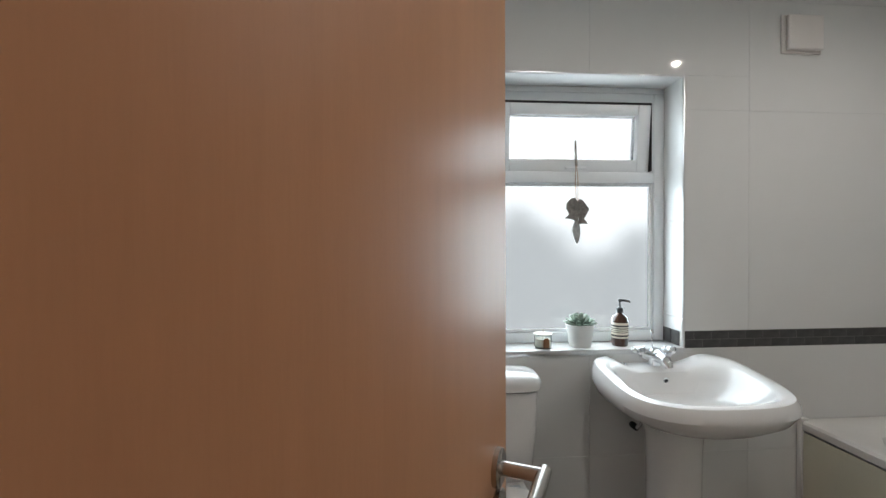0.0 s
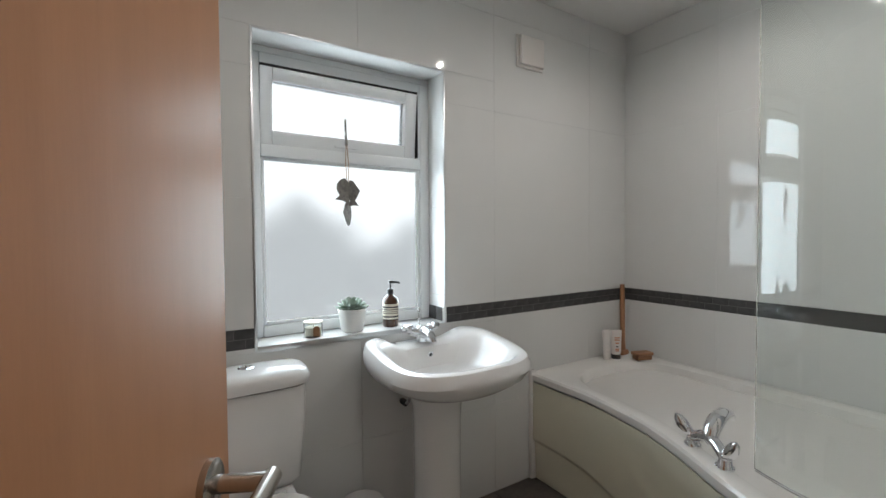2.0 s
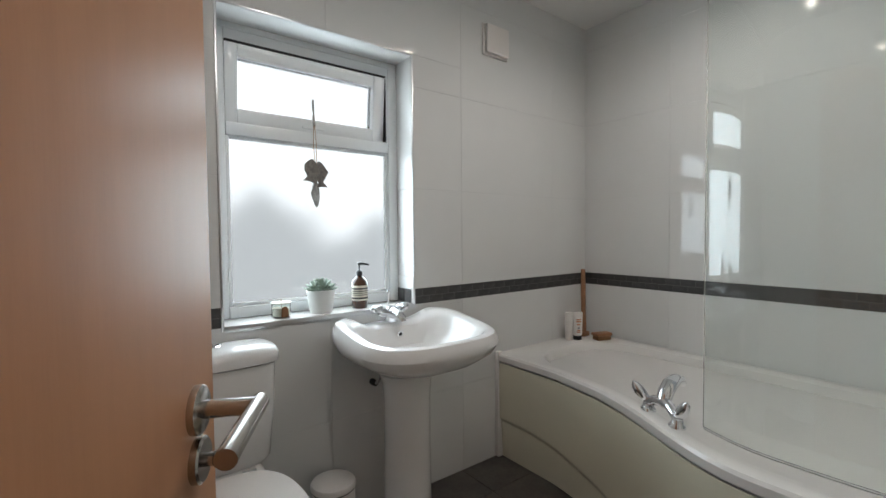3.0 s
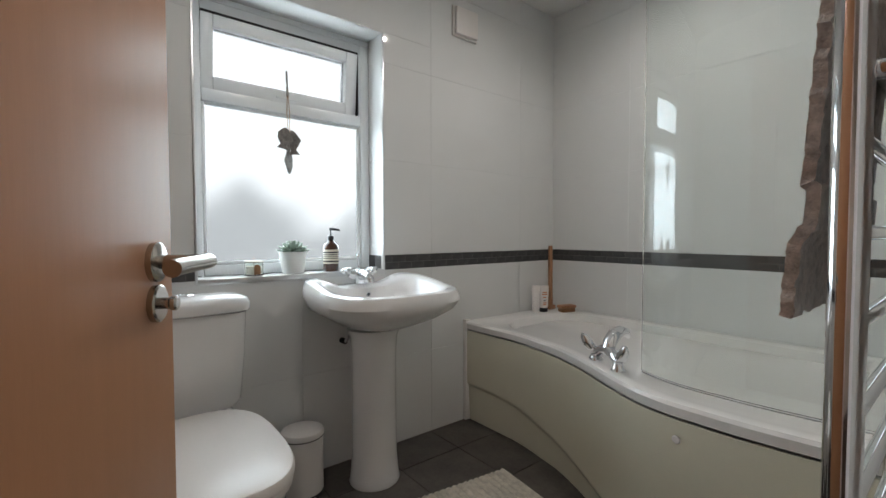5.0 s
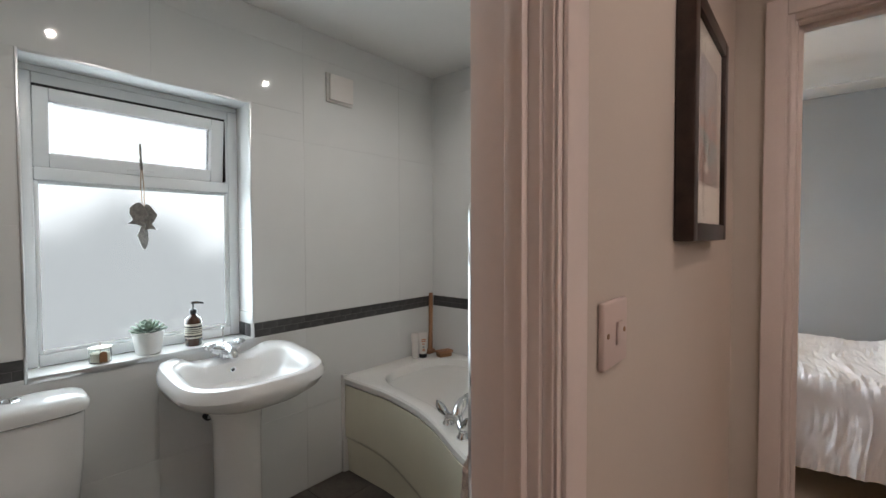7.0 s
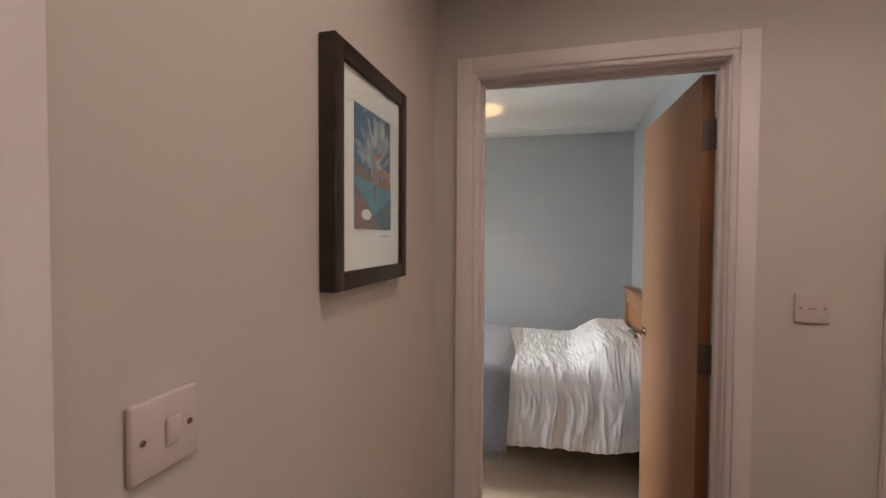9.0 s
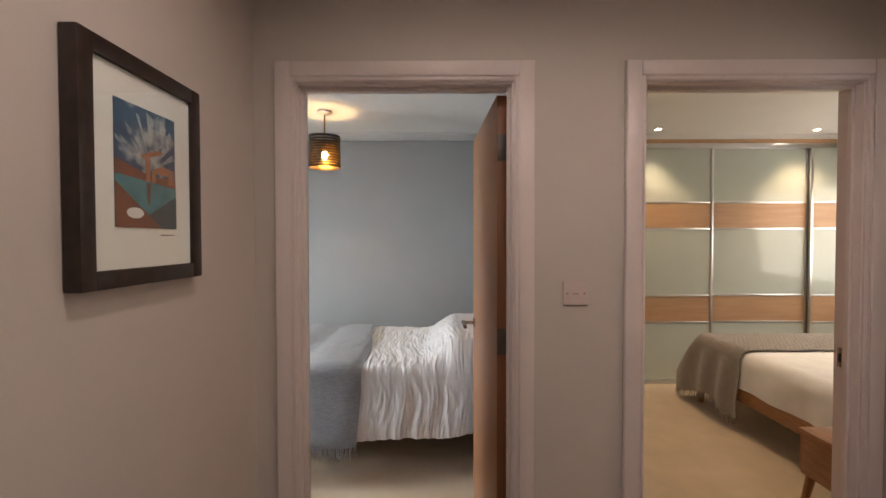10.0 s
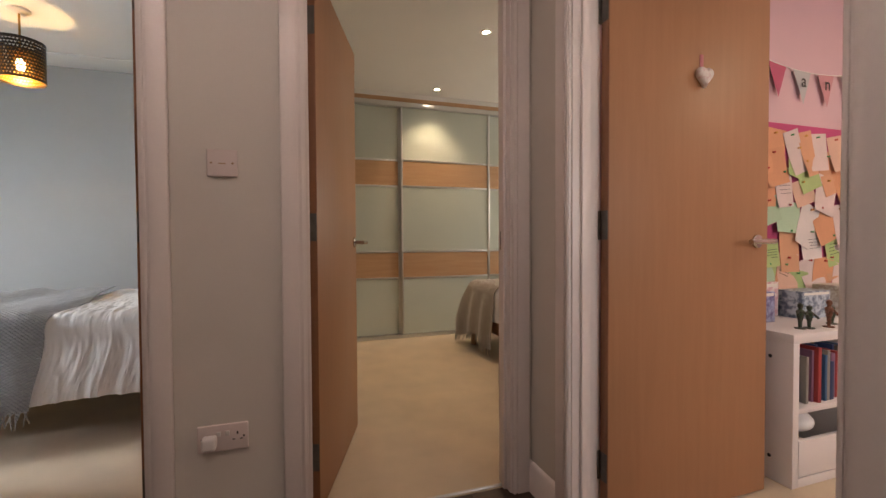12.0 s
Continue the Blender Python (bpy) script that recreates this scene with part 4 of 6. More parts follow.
for ring, (count, reach, rise) in enumerate(((12, 0.07, 0.018), (11, 0.06, 0.032), (9, 0.044, 0.044), (7, 0.028, 0.052), (5, 0.014, 0.056))):
    for k in range(count):
        a = 2 * math.pi * (k + 0.4 * ring) / count + rng.uniform(-0.15, 0.15)
        v = Vector((math.cos(a), math.sin(a), 0))
        s_ = Vector((-v.y, v.x, 0))
        bm = bmesh.new()
        c0 = Vector((px, py, pz + 0.084))
        loops = []
        for w, th, rr, zz in ((0.004, 0.003, 0.1, 0.1), (0.009, 0.004, 0.5, 0.45), (0.0105, 0.0045, 0.75, 0.75), (0.006, 0.003, 0.93, 0.95), (0.0008, 0.0008, 1.02, 1.05)):
            c1 = c0 + v * reach * rr + Vector((0, 0, rise * zz * rng.uniform(0.9, 1.1)))
            up = Vector((0, 0, 1)) - v * 0.4
            loops.append([c1 + s_ * w * math.cos(q) + up * th * math.sin(q) for q in (2 * math.pi * j / 8 for j in range(8))])
        part("leaf", rings(loops, bm), LEAF, pl)

sb = thing("soap_bottle", "amber pump soap bottle with striped label on the sill", "bottle", (1.41, 2.0, pz))
part("bottle", lathe([(0.031, 0), (0.034, 0.004), (0.034, 0.105), (0.031, 0.12), (0.018, 0.132), (0.013, 0.138), (0.013, 0.146)], (1.41, 2.0, pz), 32), BROWNGLASS, sb)
lab = part("label", lathe([(0.0346, 0.035), (0.0346, 0.1)], (1.41, 2.0, pz), 32, None, 1, 1, (False, False)), LABEL, sb, "cream label with dark bars")
for z0, z1 in ((0.083, 0.09), (0.074, 0.078), (0.066, 0.069), (0.058, 0.061), (0.042, 0.049)):
    part("print_bar", lathe([(0.0349, z0), (0.0349, z1)], (1.41, 2.0, pz), 32, None, 1, 1, (False, False)), INK, lab)
pump = part("pump_collar", lathe([(0.014, 0.142), (0.015, 0.145), (0.015, 0.16), (0.011, 0.164), (0.005, 0.166)], (1.41, 2.0, pz), 20), BLACKPLASTIC, sb, "black pump")
part("pump_stem", tube([(1.41, 2.0, pz + 0.16), (1.41, 2.0, pz + 0.19)], 0.004, 10), BLACKPLASTIC, pump)
part("pump_nozzle", tube([(1.402, 2.0, pz + 0.193), (1.415, 1.997, pz + 0.194), (1.445, 1.99, pz + 0.19), (1.45, 1.989, pz + 0.185)], [0.006, 0.007, 0.005, 0.003], 10), BLACKPLASTIC, pump)

cd = thing("candle_jar", "small glass candle jar with brown tag on the sill", "candle", (1.07, 1.99, pz))
part("jar", lathe([(0.033, 0), (0.036, 0.003), (0.036, 0.055), (0.033, 0.055), (0.033, 0.006)], (1.07, 1.99, pz), 28), CLEAR, cd, "clear glass jar").visible_shadow = False
part("wax", lathe([(0.032, 0.006), (0.032, 0.038), (0, 0.038)], (1.07, 1.99, pz), 28), WAX, cd)
part("rim", lathe([(0.036, 0.055), (0.0385, 0.058), (0.037, 0.061), (0.033, 0.058)], (1.07, 1.99, pz), 28), WAX, cd)
bm = box(1.06, 1.951, pz + 0.006, 1.085, 1.953, pz + 0.036, 0.0005)
ball((1.0725, 1.952, pz + 0.036), (0.0125, 0.001, 0.011), 8, bm)
part("tag", bm, TAG, cd, "brown card tag")
part("wick", tube([(1.07, 1.99, pz + 0.038), (1.071, 1.99, pz + 0.05), (1.07, 1.99, pz + 0.075)], 0.001, 6), TAG, cd)

# hanging fish
fish = thing("hanging_ornament", "bundle of small grey metal fish on a jute string", "ornament", (1.24, 2.045, 1.3))
for dx in (-0.006, 0.006):
    part("string", tube([(1.238 + dx * 0.3, 2.05, 1.66), (1.238 + dx, 2.046, 1.58), (1.24 + dx * 0.6, 2.045, 1.5)], 0.0016, 6), STRING, fish, "jute string")


def fish_bm(at, length, lean, yaw, width=1.0):
    body = [(0.5, 0.0), (0.42, 0.12), (0.2, 0.25), (-0.05, 0.24), (-0.28, 0.08), (-0.5, 0.26), (-0.44, 0.0), (-0.5, -0.26), (-0.28, -0.08), (-0.05, -0.24), (0.05, -0.34), (0.2, -0.25), (0.42, -0.12)]
    m = Matrix.Translation(at) @ Matrix.Rotation(radians(yaw), 4, "Z") @ Matrix.Rotation(radians(lean), 4, "Y")
    bm = plate(body, 0.006, lambda u, v, w: m @ Vector((u * length, w - 0.003, v * length * width)))
    bmesh.ops.bevel(bm, geom=bm.edges[:], offset=0.001, segments=1, affect="EDGES")
    return bm


part("fish", fish_bm((1.216, 2.04, 1.468), 0.1, -80, 10, 1.25), PEWTER, fish)
part("fish", fish_bm((1.258, 2.046, 1.455), 0.115, -95, -35, 0.95), PEWTER, fish)
part("fish", fish_bm((1.24, 2.052, 1.385), 0.14, 88, 25, 0.6), PEWTER, fish)

# bath corner toiletries
def toiletry(name, label, at, w, h, cap_low, turn, bars):
    t = thing(name, label, "toiletry", kind="", turned=pose(*at, 0, 0, turn))
    cap = 0.026
    z0 = cap if cap_low else 0.0
    n = 24
    def lp(a, b, z):
        return [(a * math.cos(2 * math.pi * k / n), b * math.sin(2 * math.pi * k / n), z) for k in range(n)]
    if cap_low:
        part("cap", rings([lp(w * 0.40, w * 0.34, 0), lp(w * 0.42, w * 0.36, 0.003), lp(w * 0.42, w * 0.36, cap)]), BLACKPLASTIC, t, "black cap")
        tb = part("tube", rings([lp(w * 0.4, w * 0.33, z0), lp(w * 0.46, w * 0.34, z0 + 0.01), lp(w * 0.5, w * 0.25, h * 0.6), lp(w * 0.53, w * 0.06, h - 0.01), lp(w * 0.53, w * 0.03, h)]), PLASTIC, t)
    else:
        tb = part("bottle", rings([lp(w * 0.34, w * 0.24, 0), lp(w * 0.38, w * 0.28, 0.004), lp(w * 0.42, w * 0.3, h * 0.55), lp(w * 0.5, w * 0.3, h - 0.012), lp(w * 0.42, w * 0.2, h)]), PLASTIC, t)
    for z, bw, c in bars:
        part("print_bar", box(-bw / 2, -w * 0.345, z, bw / 2, -w * 0.335, z + 0.006, 0.0004), c, tb)


ORANGE = material("orange_print", (0.6, 0.22, 0.08), 0.6, bump=0)
toiletry("lotion_bottle", "white plastic lotion bottle standing on the bath corner", (2.708, 1.868, 0.56), 0.055, 0.168, False, -30, [])
toiletry("cream_tube", "white cream tube on its black cap", (2.763, 1.848, 0.56), 0.06, 0.165, True, -35,
         [(0.12, 0.03, ORANGE), (0.108, 0.03, ORANGE), (0.09, 0.02, ORANGE), (0.07, 0.012, INK), (0.055, 0.02, ORANGE), (0.045, 0.02, ORANGE)])
bb = thing("bath_brush", "long wooden bath brush leaning in the tiled corner", "brush", (2.9, 1.88, 0.56))
part("handle", tube([(2.865, 1.875, 0.572), (2.89, 1.895, 0.7), (2.915, 1.915, 0.87), (2.928, 1.925, 0.97)], [0.017, 0.014, 0.015, 0.013], 12), BRUSHWOOD, bb)
part("head", box(2.835, 1.855, 0.561, 2.9, 1.9, 0.59, 0.008, seg=3), BRUSHWOOD, bb)
nb = thing("nail_brush", "small wooden nail brush lying on the bath corner", "brush", turned=pose(2.868, 1.752, 0.56, 0, 0, -18) @ Matrix.Scale(1.3, 4))
part("bristles", box(-0.036, -0.02, 0.001, 0.036, 0.02, 0.02, 0.003), TAG, nb, "brown bristles")
part("back", box(-0.042, -0.024, 0.02, 0.042, 0.024, 0.034, 0.005, seg=3), BRUSHWOOD, nb)

# bath mat with cut tufts
mat_ = thing("bath_mat", "cream ribbed bath mat lying on the dark tiles", "mat", (1.65, 1.05, 0))


def mat_point(u, v):
    return (1.2 + 0.72 * u, 0.95 + 0.52 * v, 0.012 + 0.006 * abs(math.sin(u * math.pi * 26)) + 0.003 * noise.noise((u * 80, v * 60, 1)))


m2 = part("mat_top", sheet(156, 60, mat_point, 0.009), BATHMAT, mat_)
m2.matrix_basis = Matrix.Translation((1.56, 1.21, 0)) @ Matrix.Rotation(radians(-8), 4, "Z") @ Matrix.Translation((-1.56, -1.21, 0))

# recessed lamps
LAMPGLASS = glow("lit_lamp_glass", (1.0, 0.85, 0.65), 25.0)


def downlight(x, y):
    t = thing("downlight", "small round recessed ceiling downlight, lit", "ceiling light", (x, y, CEIL), group="recessed downlights")
    part("bezel", lathe([(0.026, -0.001), (0.04, -0.001), (0.041, -0.004), (0.036, -0.007), (0.028, -0.005), (0.026, -0.001)], (x, y, CEIL), 28, None, 1, 1, (False, False)), CHROME, t)
    part("lens", lathe([(0.0, -0.003), (0.0265, -0.003), (0.0265, -0.0005), (0, -0.0005)], (x, y, CEIL), 24), LAMPGLASS, t, "glowing lens")


# the hall fittings are unseen, two of them only added for evenness
for x, y in BATH_SPOTS + UNSEEN_HALL_SPOTS + ROOM2_SPOTS:
    downlight(x, y)

cl = thing("ceiling_light", "round flush ceiling light with opal diffuser, lit", "ceiling light", (*ROOM3_SPOT, CEIL))
part("base", lathe([(0.15, 0), (0.15, -0.015), (0.14, -0.02)], (*ROOM3_SPOT, CEIL), 32), PLASTIC, cl)
part("diffuser", lathe([(0.138, -0.02), (0.135, -0.04), (0.1, -0.06), (0, -0.068)], (*ROOM3_SPOT, CEIL), 32), glow("opal_glow", (1.0, 0.8, 0.5), 9.0), cl, "opal glass diffuser")


# ---- hall ----
def switch_plate(name, label, at, turn, w, rockers, sockets=0, plug=False, slot=False):
    """A white plate; its own x runs along the wall, y out of the wall into the room is negative."""
    t = thing(name, label, "light switch" if not sockets else "socket", turned=pose(*at, 0, 0, turn))
    plate_ = part("plate", box(-w / 2, -0.009, -0.043, w / 2, -0.0005, 0.043, 0.0035, seg=3), PLATE, t)
    for x in (-w / 2 + 0.0135, w / 2 - 0.0135):
        bm = lathe([(0.0, 0), (0.0036, 0), (0.0034, 0.0012), (0, 0.0014)], (0, 0, 0), 12)
        bmesh.ops.transform(bm, matrix=pose(x, -0.0089, 0, 90, 0, 0), verts=bm.verts)
        part("screw", bm, BRASS if not sockets else STEEL, plate_)
    for x in rockers:
        bm = box(x - 0.009, -0.0125, -0.016, x + 0.009, -0.0085, 0.016, 0.002)
        bmesh.ops.transform(bm, matrix=Matrix.Rotation(radians(4), 4, "X"), verts=bm.verts)
        part("rocker", bm, PLATE, t)
    if slot:
        part("dimple", box(-0.011, -0.0102, -0.003, 0.011, -0.0088, 0.0005, 0.0008), BRASS, plate_)
    if sockets:
        for cx in (-0.037, 0.037):
            part("socket_switch", box(cx * 0.35 - 0.006, -0.012, 0.006, cx * 0.35 + 0.006, -0.0085, 0.022, 0.0015), PLASTIC, t)
        for x, z, a, b in ((0.042, 0.012, 0.0022, 0.005), (0.031, -0.008, 0.004, 0.0018), (0.053, -0.008, 0.004, 0.0018)):
            part("pin_hole", box(x - a, -0.0098, z - b, x + a, -0.0088, z + b), DARK, plate_)
    if plug:
        bm = box(-0.058, -0.045, -0.026, -0.016, -0.0095, 0.016, 0.009, seg=3)
        part("plug", bm, PLASTIC, t, "rounded white plug")
    return t


switch_plate("light_switch", "square white light switch on the hall wall", (1.24, H_N, 1.242), 0, 0.087, [0.006])
switch_plate("fused_spur", "square white wall plate with two screws", (H_E, -1.071, 1.259), -90, 0.088, [], slot=True)
switch_plate("double_socket", "white double socket with a plug in it", (H_E, -1.061, 0.383), -90, 0.148, [], sockets=2, plug=True)
sw = thing("light_switch", "small white switch inside the bedroom doorway", "light switch", (2.742, 0.0325, 1.25))
part("plate", box(2.7, 0.0235, 1.21, 2.785, 0.0328, 1.295, 0.003), PLATE, sw)
part("rocker", box(2.732, 0.0205, 1.236, 2.752, 0.0245, 1.268, 0.001), PLASTIC, sw)

# framed photograph of a pool
PX0, PX1, PZ0, PZ1, PYF, PYB = 1.571, 1.953, 1.357, 1.836, 0.04, H_N - 0.001
pic = thing("framed_picture", "dark walnut framed pool photograph in a white mount", "picture", ((PX0 + PX1) / 2, 0.06, PZ0))
FW = 0.036
for b in ((PX0, PYF, PZ0, PX0 + FW, PYB, PZ1), (PX1 - FW, PYF, PZ0, PX1, PYB, PZ1), (PX0 + FW, PYF, PZ1 - FW, PX1 - FW, PYB, PZ1), (PX0 + FW, PYF, PZ0, PX1 - FW, PYB, PZ0 + FW)):
    part("frame_bar", box(*b, 0.0025), FRAMEWOOD, pic)
mt = part("mount", box(PX0 + FW - 0.002, 0.051, PZ0 + FW - 0.002, PX1 - FW + 0.002, 0.056, PZ1 - FW + 0.002), MOUNT, pic, "off-white card mount")
gl = part("glazing", box(PX0 + FW - 0.001, 0.0455, PZ0 + FW - 0.001, PX1 - FW + 0.001, 0.047, PZ1 - FW + 0.001), CLEAR, pic, "clear glass")
gl.visible_shadow = False
QX0, QX1, QZ0, QZ1 = 1.664, 1.858, 1.478, 1.738
SKY = material("photo_sky", (0.42, 0.46, 0.48), 0.5, second=(0.03, 0.08, 0.16), scale=14, fine=40, bump=0, ramp=(0.5, 0.62))
POOL = material("photo_water", (0.08, 0.26, 0.30), 0.5, second=(0.02, 0.12, 0.17), scale=25, fine=120, bump=0)
CLOUD = material("photo_cloud", (0.46, 0.47, 0.47), 0.5, second=(0.07, 0.11, 0.18), scale=18, fine=70, bump=0, ramp=(0.4, 0.6))
DEEP = material("photo_deep_water", (0.03, 0.08, 0.11), 0.5, second=(0.015, 0.04, 0.06), scale=25, fine=120, bump=0)
DECK = material("photo_terracotta", (0.24, 0.09, 0.05), 0.5, second=(0.14, 0.05, 0.035), scale=18, fine=90, bump=0)
TOWER = material("photo_tower", (0.36, 0.16, 0.09), 0.5, vary=0.2, scale=30, bump=0)


def photo(name, outline, m, layer, label=""):
    w, h = QX1 - QX0, QZ1 - QZ0
    part(name, plate(outline, -0.0003, lambda u, v, d: (QX0 + u * w, 0.0508 - layer * 0.0005 + d, QZ0 + v * h)), m, mt, label)


photo("print", [(0, 0), (1, 0), (1, 1), (0, 1)], SKY, 0, "colour photograph of a diving tower and pool")
for k in range(7):
    a0, a1 = radians(18 + 22 * k), radians(26 + 22 * k + 4 * (k % 2))
    photo("print_cloud", [(0.55 + 0.12 * math.cos(a0), 0.5 + 0.1 * math.sin(a0)), (min(1, max(0, 0.55 + 0.62 * math.cos(a0))), min(1, 0.5 + 0.44 * math.sin(a0))),
                          (min(1, max(0, 0.55 + 0.56 * math.cos(a1))), min(1, 0.5 + 0.48 * math.sin(a1)))], CLOUD, 1)
photo("print_skyline", [(0, 0.40), (1, 0.36), (1, 0.46), (0.62, 0.44), (0.45, 0.46), (0, 0.54)], DECK, 2)
photo("print_pool", [(0, 0.42), (1, 0.37), (1, 0.0), (0.72, 0.0), (0, 0.36)], POOL, 3)
photo("print_deep_water", [(1, 0.3), (1, 0.0), (0.72, 0.0), (0.5, 0.11)], DEEP, 4)
photo("print_deck", [(0, 0), (0.72, 0), (0, 0.36)], DECK, 4)
photo("print_tower", [(0.46, 0.39), (0.53, 0.39), (0.53, 0.60), (0.46, 0.59)], TOWER, 4)
photo("print_platform", [(0.38, 0.585), (0.46, 0.585), (0.74, 0.655), (0.74, 0.68), (0.62, 0.67), (0.38, 0.605)], TOWER, 5)
photo("print_tower", [(0.56, 0.39), (0.62, 0.39), (0.62, 0.47), (0.86, 0.47), (0.86, 0.4), (0.96, 0.4), (0.96, 0.53), (0.74, 0.55), (0.56, 0.50)], TOWER, 4)
photo("print_reflection", [(0.47, 0.38), (0.54, 0.38), (0.52, 0.2), (0.49, 0.2)], DECK, 4)
photo("print_ring", [(0.28 + 0.13 * math.cos(2 * math.pi * k / 20), 0.12 + 0.045 * math.sin(2 * math.pi * k / 20)) for k in range(20)], MOUNT, 6)
part("signature", box(1.8, 0.0506, 1.462, 1.85, 0.0509, 1.464), DARK, mt)


# ---- cloth ----
def folds(x, y, amount, seed, sx=1.0, sy=1.0):
    a = noise.noise((x * 2.2 * sx, y * 2.2 * sy, seed)) * 0.55
    b = (1 - abs(noise.noise((x * 6 * sx, y * 6 * sy, seed + 5))) * 2) * 0.32
    c = (1 - abs(noise.noise((x * 13 * sx, y * 13 * sy, seed + 9))) * 2) * 0.16
    return amount * (a + b + c)


# ---- blue bedroom ----
bed = thing("double_bed", "pine framed double bed with panelled headboard", "bed", (4.25, 0.0, 0))
BX0, BX1, BYH, BYF = 3.6, 4.98, -0.93, 1.02
part("mattress", box(BX0 + 0.03, BYH + 0.03, 0.29, BX1 - 0.03, BYF - 0.03, 0.55, 0.04, seg=4), MATTRESS, bed)
part("side_rail", box(BX0, BYH, 0.2, BX0 + 0.025, BYF, 0.33, 0.004), PINE, bed)
part("side_rail", box(BX1 - 0.025, BYH, 0.2, BX1, BYF, 0.33, 0.004), PINE, bed)
for x in (BX0 - 0.03, BX1 - 0.04):
    part("head_post", box(x, BYH - 0.055, 0, x + 0.07, BYH, 1.0, 0.008), PINE, bed)
    part("foot_post", box(x, BYF, 0, x + 0.07, BYF + 0.055, 0.62, 0.008), PINE, bed)
part("headboard_cap", box(BX0 - 0.05, BYH - 0.06, 1.0, BX1 + 0.05, BYH + 0.012, 1.03, 0.008), PINE, bed)
part("headboard_rail", box(BX0 + 0.04, BYH - 0.048, 0.9, BX1 - 0.04, BYH - 0.008, 1.0, 0.005), PINE, bed)
part("headboard_rail", box(BX0 + 0.04, BYH - 0.048, 0.45, BX1 - 0.04, BYH - 0.008, 0.53, 0.005), PINE, bed)
for k in range(15):
    x = BX0 + 0.05 + k * 0.0855
    part("headboard_panel", box(x, BYH - 0.036, 0.53, x + 0.081, BYH - 0.02, 0.9, 0.003), PINE, bed)
part("footboard", box(BX0 + 0.04, BYF + 0.012, 0.25, BX1 - 0.04, BYF + 0.042, 0.58, 0.006), PINE, bed)


def bed_profile(s, edge, top, low, flat):
    """Out across the top, over the rounded edge and down the side: s in metres from the far side."""
    r = 0.09
    if s < flat:
        return edge + flat + r - s, top
    a = (s - flat) / r
    if a < math.pi / 2:
        return edge + r - r * math.sin(a), top - r + r * math.cos(a)
    return edge, max(low, top - r - (s - flat - r * math.pi / 2))


def duvet_point(u, v):
    y = -0.9 + 0.87 * v
    flat = 1.25
    end = flat + 0.14 + 0.315 + 0.012 * math.sin(y * 9 + 1) - 0.05 * smooth(-0.2, -0.9, y)
    x, z = bed_profile(u * end, 3.56, 0.615, 0.0, flat)
    hang = smooth(0.56, 0.42, z)
    pillow = 0.17 * smooth(-0.45, -0.70, y + (x - 4.2) * 0.05) * smooth(3.56, 3.8, x) * (0.85 + 0.15 * math.sin(x * 5))
    f = folds(x * 0.8 + z * 0.2, y * 1.7, 0.014, 2.0, 0.8, 1.0) + folds(x * 0.6 + z, y * 2.5, 0.014, 31.0, 1.2, 2.6)
    q = z + 0.7 * x + 0.08 * noise.noise((y * 4, z * 4, 3))
    pleat = 0.011 * max(0.0, 1 - 2.0 * abs(noise.noise((y * 7 + 1.2 * q, q * 1.6, 4)))) ** 1.3 + 0.009 * max(0.0, 1 - 2.0 * abs(noise.noise((y * 15 - 1.6 * q, q * 3, 8)))) ** 1.3 + 0.005 * noise.noise((y * 30, q * 12, 2))
    x2 = x - hang * (0.03 + pleat * 1.3) - hang * 0.09 * smooth(0.5, 0.2, z)
    z2 = z + pillow + (1 - hang) * (f + 0.55 * pleat * smooth(4.4, 3.6, x))
    return (x2 + hang * f, y + 0.02 * math.sin(z * 9) * hang + 0.1 * v * smooth(3.7, 4.3, x), z2)


solo("duvet", sheet(160, 190, duvet_point, 0.012), COTTON, "crumpled white cotton duvet hanging over the bed", "duvet")


def throw_point(u, v):
    y = -0.07 + 1.05 * v + 0.14 * smooth(0.4, 1.0, 1 - u) * (1 - v)
    flat = 1.25
    end = flat + 0.14 + 0.352
    x, z = bed_profile(u * end, 3.53, 0.645, 0.0, flat)
    hang = smooth(0.58, 0.42, z)
    pleat = 0.042 * math.sin(y * 15 + 3 * noise.noise((y * 2, z, 1))) * (0.6 + 0.6 * noise.noise((y * 4, z * 2, 9)))
    f = folds(x, y, 0.016, 7.0, 0.5, 1.6)
    rib = 0.0016 * math.sin(y * 420) * math.sin(z * 420 + x * 420)
    return (x - hang * (0.03 + pleat + 0.14 * smooth(0.5, 0.18, z)) - rib, y, z + (1 - hang) * (f + pleat * 0.5 + rib * 1.0))


thr = thing("bed_throw", "grey woven throw with fringe across the bed foot", "throw", (3.5, 0.4, 0.2))
part("cloth", sheet(150, 120, throw_point, 0.008), THROW, thr)
bm = bmesh.new()
rng = random.Random(5)
for k in range(110):
    v = (k + rng.random() * 0.5) / 110
    x, y, z = throw_point(1.0, v)
    dx, dy = rng.uniform(-0.03, 0.01), rng.uniform(-0.022, 0.022)
    tube([(x, y, z + 0.01), (x + dx * 0.5 - 0.008, y + dy * 0.5, z - 0.025), (x + dx - 0.008, y + dy, z - rng.uniform(0.045, 0.07))], [0.004, 0.0035, 0.0015], 4, bm)
part("fringe", bm, THROW, thr, "tasselled grey fringe")
tagged(thr.children[-1], kind="stuff")

# pendant with pierced drum shade
LX, LY = 4.31, 0.365
pen = thing("pendant_lamp", "lit pendant with pierced bronze drum shade", "lamp", (LX, LY, CEIL))
part("ceiling_rose", lathe([(0.058, 0), (0.058, -0.012), (0.045, -0.022), (0.012, -0.026), (0, -0.026)], (LX, LY, CEIL), 28), PLASTIC, pen)
